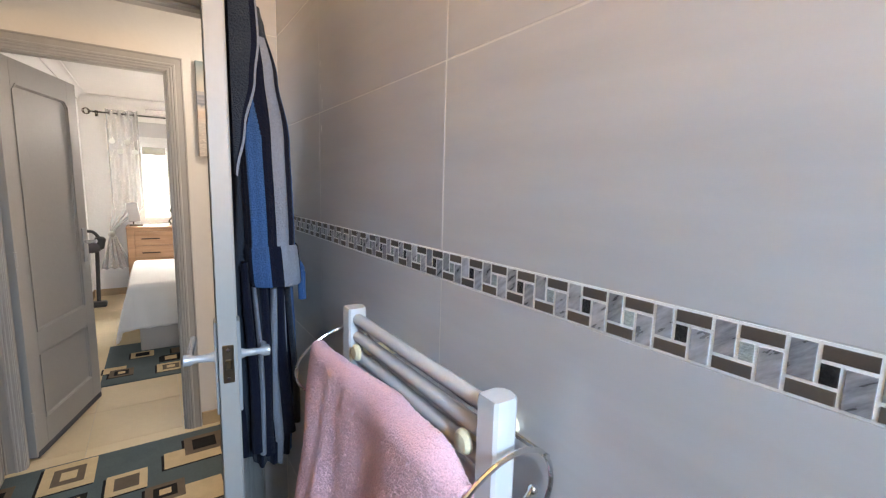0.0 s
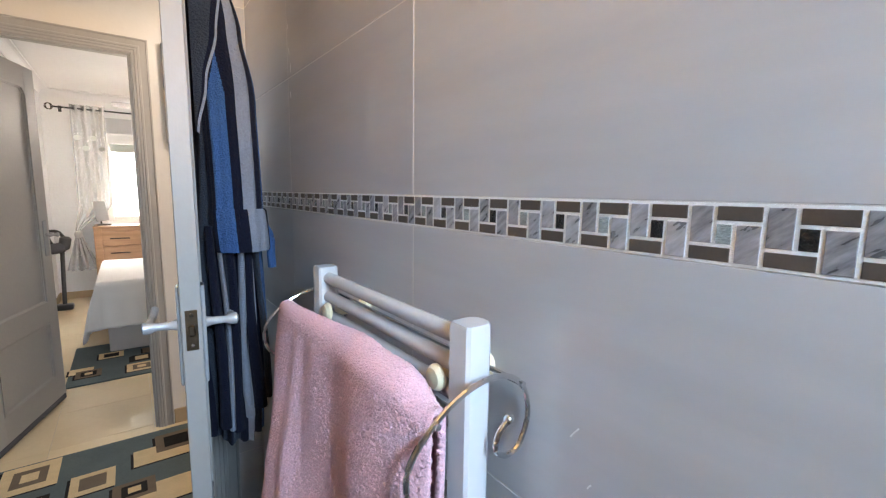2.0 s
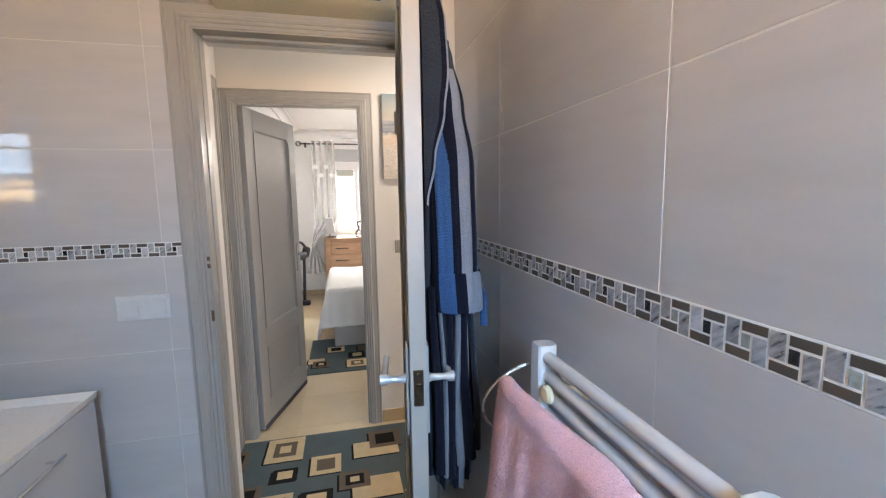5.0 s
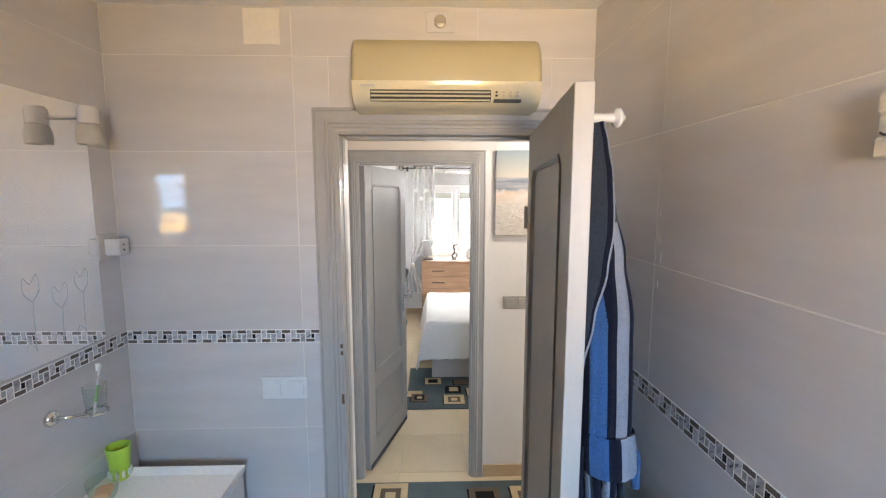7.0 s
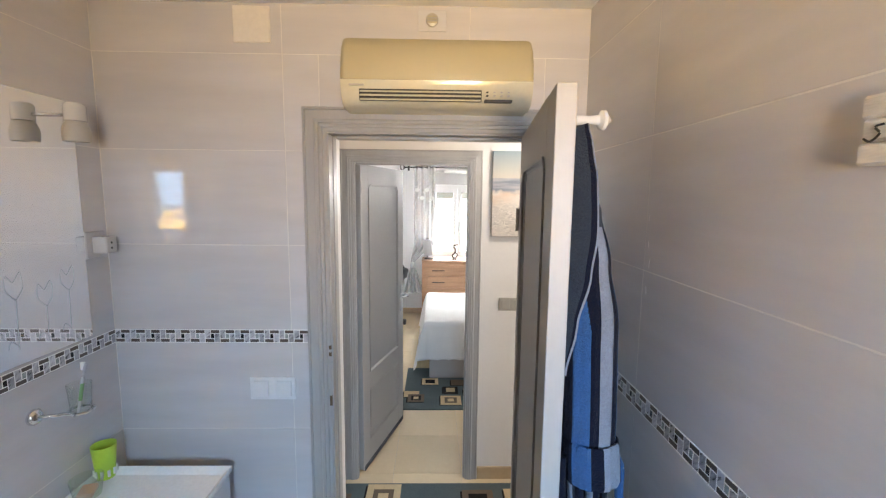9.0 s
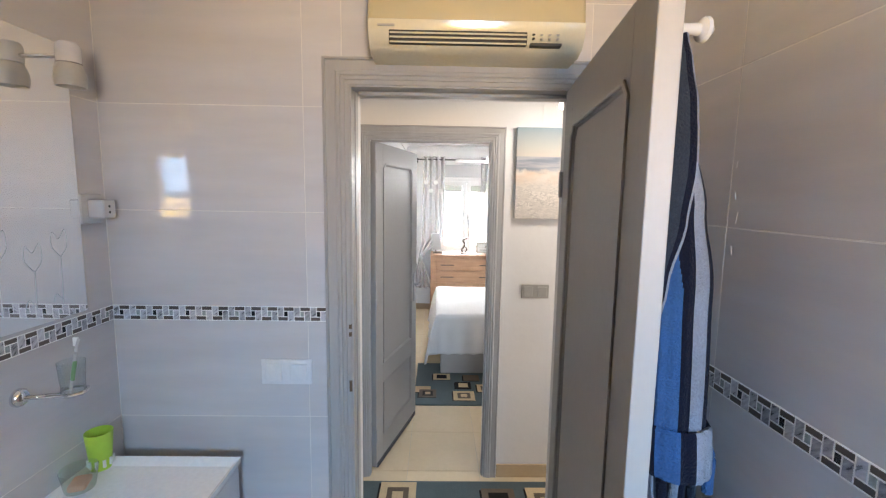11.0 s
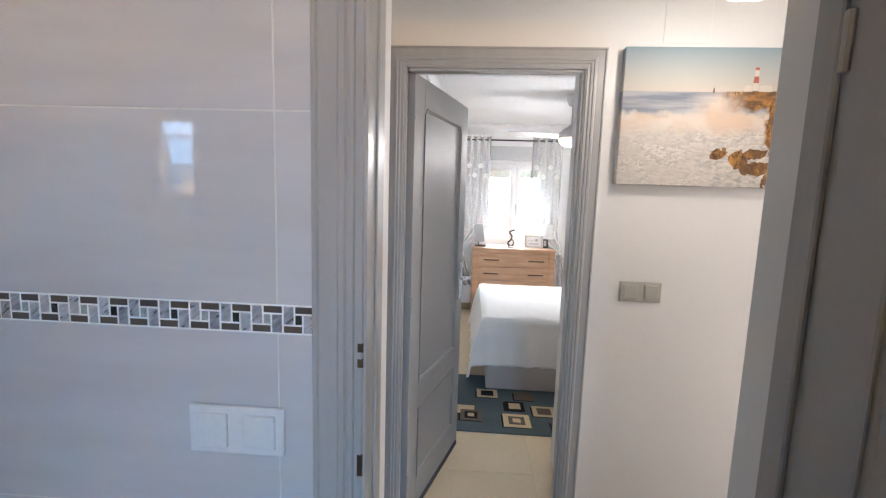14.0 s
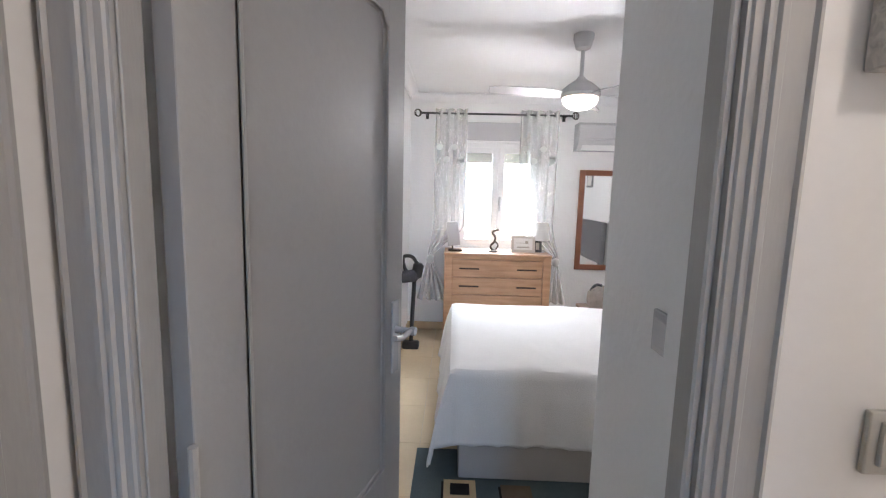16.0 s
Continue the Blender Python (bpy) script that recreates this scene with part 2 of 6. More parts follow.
M_GREYOAK = surf("grey_oak_board", (0.56, 0.48, 0.40), 0.45, var=0.15, vscale=4, stretch=(6, 6, 0.5), grain=0.08, gscale=20)
M_RUSTIC = surf("rustic_brown_oak", (0.20, 0.125, 0.07), 0.5, var=0.15, vscale=5, stretch=(1, 5, 1), grain=0.08, gscale=20)
M_PADWHITE = surf("white_padded_leather", (0.62, 0.66, 0.68), 0.4, var=0.03)
M_BLUEBED = surf("sky_blue_bedspread", (0.15, 0.275, 0.365), 0.9, var=0.06, vscale=4, grain=0.04, gscale=120, bump=0.2, bscale=90)
M_BLUEDARK = surf("denim_blue_cushion", (0.07, 0.145, 0.22), 0.9, var=0.08, vscale=6, grain=0.06)
M_PALEBLUE = surf("pale_blue_cotton", (0.36, 0.50, 0.60), 0.9, var=0.05, vscale=6)
M_GREYCUSH = surf("grey_plush", (0.06, 0.06, 0.075), 0.95, var=0.12, vscale=20, bump=0.5)
M_TOY = surf("brown_plush", (0.20, 0.10, 0.06), 0.95, var=0.3, vscale=14, grain=0.15, second=(0.48, 0.36, 0.26), mixscale=9, bump=0.7)
M_BLUEFLOOR = surf("tan_floor_tile", (0.46, 0.37, 0.25), 0.25, var=0.06, rnd=0.04)
M_MIRROR = surf("mirror_silver", (0.88, 0.89, 0.89), 0.015, metal=0.82, var=0.0, grain=0.0, rvar=0.0)
M_ETCH = surf("etched_mirror", (0.50, 0.54, 0.56), 0.4, metal=0.6)
M_GLASS = clear("clear_glass", (0.97, 0.99, 0.98), 0.02, 0.16)
M_CLEARPLASTIC = clear("clear_plastic", (0.86, 0.92, 0.86), 0.12, 0.2)
M_SPONGE = surf("peach_soap", (0.62, 0.36, 0.26), 0.8, var=0.1)
M_GROUND = surf("dry_yellow_ground", (0.42, 0.31, 0.16), 0.95, var=0.15, vscale=0.5, grain=0.1, gscale=8)
M_PANEL = surf("cream_panel_paint", (0.68, 0.65, 0.60), 0.4, var=0.02)
M_SWITCH_WHITE = surf("aged_white_plastic", (0.66, 0.66, 0.67), 0.3, var=0.01)
M_GRIP = surf("green_rubber", (0.20, 0.36, 0.15), 0.5)
M_SCUFF = surf("pale_scuff", (0.75, 0.75, 0.74), 0.6)
M_ROOF = surf("outer_render", (0.60, 0.56, 0.50), 0.9)
M_TAN = surf("tan_bag_cloth", (0.30, 0.26, 0.23), 0.9, var=0.15, vscale=20, grain=0.1)

# ---- mesh tools ----


def bm_box(lo, hi, bevel=0.0, seg=1):
    bm = bmesh.new()
    x0, y0, z0 = lo
    x1, y1, z1 = hi
    v = [bm.verts.new(c) for c in ((x0, y0, z0), (x1, y0, z0), (x1, y1, z0), (x0, y1, z0), (x0, y0, z1), (x1, y0, z1), (x1, y1, z1), (x0, y1, z1))]
    for f in ((0, 3, 2, 1), (4, 5, 6, 7), (0, 1, 5, 4), (1, 2, 6, 5), (2, 3, 7, 6), (3, 0, 4, 7)):
        bm.faces.new([v[k] for k in f])
    if bevel:
        bmesh.ops.bevel(bm, geom=bm.edges[:], offset=bevel, segments=seg, profile=0.5, affect="EDGES")
    return bm


def rings(loops, close_loop=True, caps=True):
    """A skin over a row of equal rings of points."""
    bm = bmesh.new()
    vs = [[bm.verts.new(p) for p in loop] for loop in loops]
    n = len(vs[0])
    for a, b in zip(vs, vs[1:]):
        for k in range(n if close_loop else n - 1):
            bm.faces.new((a[k], a[(k + 1) % n], b[(k + 1) % n], b[k]))
    if caps and close_loop:
        bm.faces.new(list(reversed(vs[0])))
        bm.faces.new(vs[-1])
    return bm


def lathe(profile, at=(0, 0, 0), axis=(0, 0, 1), seg=20, caps=True):
    """A body turned round an axis from (radius, height) pairs."""
    q = Vector(axis).to_track_quat("Z", "Y").to_matrix()
    o = Vector(at)
    loops = []
    for r, h in profile:
        r = max(r, 0.0004)
        loops.append([o + q @ Vector((r * math.cos(2 * math.pi * k / seg), r * math.sin(2 * math.pi * k / seg), h)) for k in range(seg)])
    return rings(loops, caps=caps)


def rod(a, b, r, seg=12, r2=None):
    a, b = Vector(a), Vector(b)
    return lathe(((r, 0), (r if r2 is None else r2, (b - a).length)), a, b - a, seg)


def wire(points, r, seg=8):
    """A round wire along a line of points."""
    pts = [Vector(p) for p in points]
    loops = []
    up = Vector((0, 0, 1))
    for k, p in enumerate(pts):
        d = (pts[min(k + 1, len(pts) - 1)] - pts[max(k - 1, 0)]).normalized()
        s = d.cross(up)
        if s.length < 0.2:
            s = d.cross(Vector((0, 1, 0)))
        s.normalize()
        w = s.cross(d)
        loops.append([p + r * (math.cos(2 * math.pi * j / seg) * s + math.sin(2 * math.pi * j / seg) * w) for j in range(seg)])
    return rings(loops)


def curve_points(pts, steps=6):
    """Points on a smooth line through pts."""
    pts = [Vector(p) for p in pts]
    out = []
    for k in range(len(pts) - 1):
        p0, p1, p2, p3 = pts[max(k - 1, 0)], pts[k], pts[k + 1], pts[min(k + 2, len(pts) - 1)]
        for j in range(steps):
            t = j / steps
            out.append(0.5 * (2 * p1 + (p2 - p0) * t + (2 * p0 - 5 * p1 + 4 * p2 - p3) * t * t + (3 * p1 - p0 - 3 * p2 + p3) * t ** 3))
    return out + [pts[-1]]


def merged(*bms):
    """Several bmeshes in one."""
    out = bmesh.new()
    for bm in bms:
        me = bpy.data.meshes.new("tmp")
        bm.to_mesh(me)
        bm.free()
        out.from_mesh(me)
        bpy.data.meshes.remove(me)
    return out


def moved(bm, m):
    bm.transform(m)
    return bm


def as_mesh(name, bm, mats, smooth=False):
    bmesh.ops.recalc_face_normals(bm, faces=bm.faces[:])
    me = bpy.data.meshes.new(name)
    bm.to_mesh(me)
    bm.free()
    for m in mats if isinstance(mats, (list, tuple)) else [mats]:
        me.materials.append(m)
    if smooth:
        me.polygons.foreach_set("use_smooth", [True] * len(me.polygons))
        me.set_sharp_from_angle(angle=radians(38))
    return me


def part(name, bm, mats, parent, label="", smooth=False):
    ob = new(name, as_mesh(name, bm, mats, smooth))
    ob.parent = parent
    return tagged(ob, label) if label else ob


def solid(name, bm, mats, label, category, group="", kind="", smooth=False):
    return tagged(new(name, as_mesh(name, bm, mats, smooth)), label, category, group, kind)


def thing(name, label, category, group="", kind="", m=None):
    ob = tagged(new(name), label, category, group, kind)
    ob.empty_display_size = 0.05
    if m is not None:
        ob.matrix_world = m
    return ob


def structure(name, bm, mats, label, category):
    return solid(name, bm, mats, label, category, kind="structure")


def with_holes(axis, at, thick, u0, u1, z0, z1, holes):
    """A wall slab from boxes round its openings. axis 'y': it runs along x at y = at; holes: (u0, u1, z0, z1)."""
    us = sorted({u0, u1, *[h[0] for h in holes], *[h[1] for h in holes]})
    bms = []
    for a, b in zip(us, us[1:]):
        cuts = sorted((h[2], h[3]) for h in holes if h[0] <= a + 1e-6 and h[1] >= b - 1e-6)
        z = z0
        for c0, c1 in [*cuts, (z1, z1)]:
            if c0 > z + 1e-6:
                bms.append(bm_box((a, at, z), (b, at + thick, c0)) if axis == "y" else bm_box((at, a, z), (at + thick, b, c0)))
            z = c1
    return merged(*bms)


# ---- large structure ----
XL, XR, YB, YD, YH, YW, XH = -0.95, 0.725, -0.45, 1.99, 2.19, 3.07, -0.37
TOP = 2.47
ground = structure("ground", bm_box((-80, -80, -1.2), (80, 80, -0.4)), M_GROUND, "dry yellow sunlit ground outside the house", "ground")
foundation = structure("foundation", bm_box((-3.4, -0.95, -0.39), (3.1, 7.45, -0.03)), M_ROOF, "rendered foundation slab of the house", "foundation")
floor = structure("floor", bm_box((XH - 0.14, YD, -0.03), (2.7, 7.1, -0.003)), M_JOINT, "joint bed under the cream floor tiles", "floor")
floor_bathroom = structure("floor_bathroom", bm_box((XL - 0.1, YB - 0.1, -0.03), (XR + 0.1, YD, 0.0)), M_GREYFLOOR, "grey tiled bathroom floor", "floor")
floor_blue_room = structure("floor_blue_room", bm_box((-3.1, 1.95, -0.03), (XH - 0.14, 7.1, 0.0)), M_BLUEFLOOR, "tan tiled floor of the blue bedroom", "floor")
# unseen slab added above the ceilings to keep outside light out
roof = structure("roof", bm_box((-3.5, -0.9, TOP + 0.12), (3.2, 7.6, TOP + 0.3)), M_ROOF, "unseen flat roof slab over the house that keeps daylight out", "roof")

ceiling_bathroom = structure("ceiling_bathroom", bm_box((XL - 0.1, YB - 0.25, TOP - 0.004), (XR + 0.1, YD + 0.1, TOP + 0.1)), M_CEIL, "white painted bathroom ceiling", "ceiling")
ceiling_hall = structure("ceiling_hall", bm_box((XH - 0.12, YD + 0.1, TOP), (2.7, YW + 0.06, TOP + 0.1)), M_CEIL, "white painted ceiling of the hallway", "ceiling")
ceiling_bedroom = structure("ceiling_bedroom", bm_box((XH - 0.06, YW + 0.06, TOP), (2.7, 7.3, TOP + 0.1)), M_CEIL, "glossy white painted bedroom ceiling", "ceiling")
ceiling_blue_room = structure("ceiling_blue_room", bm_box((-3.2, 1.9, TOP), (XH - 0.12, 7.3, TOP + 0.1)), M_CEIL, "white ceiling of the blue bedroom", "ceiling")

wall_east = structure("wall_east", bm_box((XR + 0.0007, YB - 0.28, 0), (XR + 0.15, YD, TOP)), M_GROUT, "bathroom wall with large glossy grey tiles and a mosaic band", "wall")
wall_west = structure("wall_west", bm_box((XL - 0.15, YB - 0.2, 0), (XL - 0.0007, YH, TOP)), M_GROUT, "bathroom wall with glossy grey tiles, mosaic band and mirror", "wall")
wall_south = structure("wall_south", with_holes("y", YB - 0.28, 0.2793, XL - 0.0007, XR + 0.0007, 0, TOP, [(0.20, 0.60, 1.45, 2.09)]), M_GROUT, "tiled bathroom wall with a small window", "wall")
DX0, DX1, DZ = -0.166, 0.546, 2.045
wall_door = structure("wall_door", with_holes("y", YD + 0.0007, 0.1113, XL - 0.0007, XR + 0.15, 0, TOP, [(DX0 - 0.03, DX1 + 0.03, 0, DZ + 0.03)]), M_GROUT, "bathroom wall with grey tiles round the doorway", "wall")
wall_hall_south = structure("wall_hall_south", with_holes("y", YD + 0.112, YH - YD - 0.112, -0.50, 2.7, 0, TOP, [(DX0 - 0.008, DX1 + 0.008, 0, DZ + 0.01)]), M_PLASTER, "cream plastered hallway wall round the bathroom doorway", "wall")
BX0, BX1, BZ = -0.285, 0.410, 2.03
wall_hall_north = structure("wall_hall_north", with_holes("y", YW, 0.04, XH - 0.1, 2.7, 0, TOP, [(BX0 - 0.03, BX1 + 0.03, 0, BZ + 0.03)]), M_PLASTER, "cream plastered hallway wall with the bedroom doorway", "wall")
wall_bedroom_south = structure("wall_bedroom_south", with_holes("y", YW + 0.0402, 0.0798, XH - 0.1, 2.7, 0, TOP, [(BX0 - 0.07, BX1 + 0.012, 0, BZ + 0.006)]), M_WHITE_WALL, "white plastered reveal behind the bedroom door frame", "wall")
wall_hall_west = structure("wall_hall_west", with_holes("x", XH - 0.08, 0.08, YH, YW, 0, TOP, [(YH, 2.942, 0, 2.06)]), M_PLASTER, "cream plastered end wall with a doorway", "wall")
# unseen end wall; its opening is added for the fill lamp
wall_hall_end = structure("wall_hall_end", with_holes("x", 2.6, 0.1, YH, YW, 0, TOP, [(2.27, 2.99, 0, 2.1)]), M_PLASTER, "cream plastered far end of the hallway", "wall")
wall_bedroom_return = structure("wall_bedroom_return", bm_box((0.515, YW + 0.121, 0), (2.7, 3.72, TOP), 0.006), M_WHITE_WALL, "white plastered wall return inside the bedroom doorway", "wall")
wall_bedroom_west = structure("wall_bedroom_west", bm_box((XH - 0.10, YW + 0.12, 0), (XH, 7.08, TOP)), M_WHITE_WALL, "white plastered bedroom side wall", "wall")
wall_bedroom_east = structure("wall_bedroom_east", bm_box((2.12, 3.72, 0), (2.24, 7.08, TOP)), M_WHITE_WALL, "white plastered bedroom wall behind the headboard", "wall")
WX0, WX1, WZ0, WZ1 = 0.12, 0.98, 0.90, 2.0
wall_bedroom_north = structure("wall_bedroom_north", with_holes("y", 7.08, 0.22, XH - 0.1, 2.24, 0, TOP, [(WX0, WX1, WZ0, WZ1)]), M_WHITE_WALL, "white plastered bedroom wall with the window", "wall")
wall_blue_west = structure("wall_blue_west", bm_box((-3.12, 1.95, 0), (-3.0, 7.1, TOP)), M_BLUE_WALL, "pale blue plastered wall behind the bed", "wall")
wall_blue_north = structure("wall_blue_north", with_holes("y", 6.8, 0.15, -3.0, XH - 0.102, 0, TOP, [(-1.45, -0.65, 1.0, 2.1)]), M_BLUE_WALL, "pale blue plastered wall behind the wardrobe", "wall")
wall_blue_south = structure("wall_blue_south", bm_box((-3.0, 1.95, 0), (XL - 0.15, 2.1, TOP)), M_BLUE_WALL, "plain pale blue plastered wall", "wall")
wall_blue_east = structure("wall_blue_east", bm_box((XH - 0.16, YW, 0), (XH - 0.102, 6.8, TOP)), M_BLUE_WALL, "pale blue plastered partition wall", "wall")
wall_blue_nook = structure("wall_blue_nook", bm_box((XL - 0.148, YH, 0), (XH - 0.102, YH + 0.03, TOP)), M_BLUE_WALL, "pale blue plastered short wall beside the doorway", "wall")

# skirting tiles and coving
for nm, lo, hi in (("baseboard_hall", (0.49, YW - 0.012, 0), (2.6, YW - 0.0005, 0.085)), ("baseboard_bedroom", (XH, 7.066, 0), (2.1, 7.0795, 0.085)),
                   ("baseboard_bedroom_side", (XH + 0.0005, YW + 0.13, 0), (XH + 0.012, 7.06, 0.085))):
    structure(nm, bm_box(lo, hi, 0.003), M_SKIRT, "tan glazed skirting tile along the wall", "baseboard")


def cove(name, a, b, inward, mat, label):
    """A plaster coving between wall and ceiling: a quarter hollow."""
    a, b, w = Vector(a), Vector(b), Vector(inward)
    prof = [(0.0, 0.0), (0.012, 0.0)] + [(0.012 + 0.058 * (1 - math.cos(k * math.pi / 12)), 0.07 * math.sin(k * math.pi / 12)) for k in range(1, 7)] + [(0.085, 0.07), (0.085, 0.082), (0.0, 0.082)]
    loops = [[p + w * d + Vector((0, 0, TOP - 0.0825 + h)) for d, h in prof] for p in (a, b)]
    structure(name, rings(loops), mat, label, "coving")


cove("trim_bedroom_north", (XH, 7.079, 0), (2.119, 7.079, 0), (0, -1, 0), M_CEIL, "white plaster coving under the bedroom ceiling")
cove("trim_bedroom_west", (XH + 0.001, 3.2, 0), (XH + 0.001, 6.99, 0), (1, 0, 0), M_CEIL, "white plaster coving under the bedroom ceiling")
cove("trim_blue_west", (-2.999, 2.2, 0), (-2.999, 6.1, 0), (1, 0, 0), M_CEIL, "white plaster coving under the blue room ceiling")


# ---- doors: linings, casings and leaves ----


CASING = ((0.0, 0.0), (0.0, 0.013), (0.03, 0.016), (0.09, 0.017), (0.13, 0.0125), (0.46, 0.0135), (0.50, 0.0175), (0.60, 0.0185), (0.64, 0.0145), (0.70, 0.0165), (0.76, 0.0165), (0.79, 0.0115), (0.92, 0.0125), (0.95, 0.009), (1.0, 0.009), (1.0, 0.0))


def casing(name, x0, x1, top, w, y, m, label):
    """Mitred moulded casing round a doorway whose clear opening is x0..x1 up to top; m places it."""
    ob = thing(name, label, "door casing", kind="structure", m=m)
    part("casing_left", rings([[(x0 - w + a * w, y - d, z) for (a, d), z in zip(CASING, zs)] for zs in ([0.0] * len(CASING), [top + w - a * w for a, d in CASING])]), M_FRAME, ob)
    part("casing_right", rings([[(x1 + w - a * w, y - d, z) for (a, d), z in zip(CASING, zs)] for zs in ([0.0] * len(CASING), [top + w - a * w for a, d in CASING])]), M_FRAME, ob)
    part("casing_head", rings([[(x0 - w + a * w, y - d, top + w - a * w) for a, d in CASING], [(x1 + w - a * w, y - d, top + w - a * w) for a, d in CASING]]), M_FRAME, ob)
    return ob


def lining(name, x0, x1, top, y0, y1, stop, m, label):
    """The lining of a doorway with a stop bead at y = stop."""
    ob = thing(name, label, "door frame", kind="structure", m=m)
    t = 0.028
    part("jamb", merged(bm_box((x0 - t, y0, 0), (x0, y1, top), 0.002), bm_box((x0, stop, 0), (x0 + 0.004, stop + 0.04, top), 0.0015)), M_FRAME, ob)
    part("jamb", merged(bm_box((x1, y0, 0), (x1 + t, y1, top), 0.002), bm_box((x1 - 0.012, stop, 0), (x1, stop + 0.04, top), 0.003)), M_FRAME, ob)
    part("head", merged(bm_box((x0 - t, y0, top + 0.0005), (x1 + t, y1, top + t), 0.002), bm_box((x0 + 0.0125, stop, top - 0.012), (x1 - 0.0125, stop + 0.04, top), 0.003)), M_FRAME, ob)
    return ob


def panel_moulding(points, h, side):
    """A moulding round a panel: a proud bead on the frame's edge, then a hollow down to the panel."""
    cx = sum(x for x, z in points) / len(points)
    cz = (min(z for x, z in points) + max(z for x, z in points)) / 2
    loops = []
    for d, y in ((-0.010, h - 0.0005), (-0.010, h + 0.0025), (-0.006, h + 0.0045), (-0.001, h + 0.0045), (0.002, h + 0.001), (0.007, h - 0.004), (0.013, h - 0.0055), (0.016, h - 0.010)):
        loops.append([(x + math.copysign(d, cx - x), side * y, z + math.copysign(d, cz - z)) for x, z in points])
    return rings(loops, caps=False)


def handle_set(parent, x, z, side, y, lean):
    """A lever handle on a long plate; side is +1 or -1 for the leaf's two faces."""
    plate = part("handle_plate", bm_box((x - 0.021, min(y, y + side * 0.008), z - 0.13), (x + 0.021, max(y, y + side * 0.008), z + 0.085), 0.004, 2), M_LEVER, parent, "painted metal handle plate")
    part("lever", merged(lathe(((0.013, 0), (0.009, 0.012), (0.008, 0.04), (0.013, 0.05), (0.013, 0.062), (0.004, 0.066)), (x, y + side * 0.006, z), (0, side, 0), 14),
                         wire(curve_points(((x, y + side * 0.056, z), (x - lean * 0.03, y + side * 0.058, z + 0.003), (x - lean * 0.07, y + side * 0.057, z + 0.001), (x - lean * 0.11, y + side * 0.054, z + 0.012))), 0.008, 8)), M_LEVER, plate, smooth=True)


M_LEVER = surf("grey_painted_metal", (0.50, 0.51, 0.53), 0.25, metal=0.3, var=0.02)


def door_leaf(name, width, height, m, label, lean, hinges):
    """A two-panel door with an arched upper panel. Its hinge edge is at x = 0, it runs to x = width; faces at y = -0.0185 and 0.0185."""
    ob = thing(name, label, "door", kind="structure", m=m)
    h = 0.0185
    st = 0.105
    rails = (0.012, 0.175, 0.53, 0.65, height - 0.115, height)
    frame_bms = [bm_box((0, -h, rails[0]), (st, h, height), 0.0015), bm_box((width - st, -h, rails[0]), (width, h, height), 0.0015),
                 bm_box((st, -h, rails[0]), (width - st, h, rails[1])), bm_box((st, -h, rails[2]), (width - st, h, rails[3]))]
    # top rail with an arched lower edge
    x0, x1 = st, width - st
    top = bmesh.new()
    arch = [(x0, rails[4] - 0.030), (x0 + 0.030, rails[4]), (x1 - 0.030, rails[4]), (x1, rails[4] - 0.030)]
    for y in (-h, h):
        top.faces.new([top.verts.new((x, y, z)) for x, z in [(x0, height), *arch, (x1, height)]])
    va = [v for v in top.verts if v.co.y < 0]
    vb = [v for v in top.verts if v.co.y > 0]
    for k in range(len(va)):
        top.faces.new((va[k], va[(k + 1) % len(va)], vb[(k + 1) % len(vb)], vb[k]))
    frame_bms.append(top)
    part("door_frame", merged(*frame_bms), M_LEAF, ob)
    part("upper_panel", bm_box((st - 0.004, -h + 0.009, rails[3] - 0.004), (width - st + 0.004, h - 0.009, rails[4] + 0.004)), M_LEAF, ob)
    part("lower_panel", bm_box((st - 0.004, -h + 0.009, rails[1] - 0.004), (width - st + 0.004, h - 0.009, rails[2] + 0.004)), M_LEAF, ob)
    for side in (-1, 1):
        part("moulding", panel_moulding([(x0, rails[3]), *arch, (x1, rails[3])], h, side), M_LEAF, ob)
        part("moulding", panel_moulding([(x0, rails[1]), (x0, rails[2]), (x1, rails[2]), (x1, rails[1])], h, side), M_LEAF, ob)
        handle_set(ob, width - 0.055, 1.06, side, side * h, lean)
    latch = part("latch_plate", bm_box((width - 0.0005, -0.011, 1.018), (width + 0.0025, 0.011, 1.102), 0.001), M_BRASS, ob, "worn brass latch plate")
    part("latch_bolt", bm_box((width + 0.002, -0.006, 1.050), (width + 0.011, 0.006, 1.072), 0.002), M_BRASS, latch)
    for z in (1.032, 1.096):
        part("screw", lathe(((0.004, 0), (0.003, 0.0012)), (width + 0.0025, 0, z - 0.004), (1, 0, 0), 8), M_CHROME, latch)
    for z in hinges:
        part("hinge", rod((-0.006, -h - 0.004, z - 0.04), (-0.006, -h - 0.004, z + 0.04), 0.007, 8), M_FRAME, ob)
    return ob


ident = Matrix.Identity(4)
casing("door_1_casing", DX0, DX1, DZ, 0.088, YD, ident, "grey moulded casing round the bathroom doorway")
door_1_frame = lining("door_1_frame", DX0, DX1, DZ, YD - 0.002, YD + 0.112, YD + 0.045, ident, "grey painted lining of the bathroom doorway")
ang1 = math.degrees(math.atan2(1.245 - 1.958, 0.434 - 0.515))
door_1 = door_leaf("door_1", 0.712, 2.03, pose(0.515, 1.958, 0.006, 0, 0, ang1), "grey panelled bathroom door standing open", 1, (0.25, 1.75))

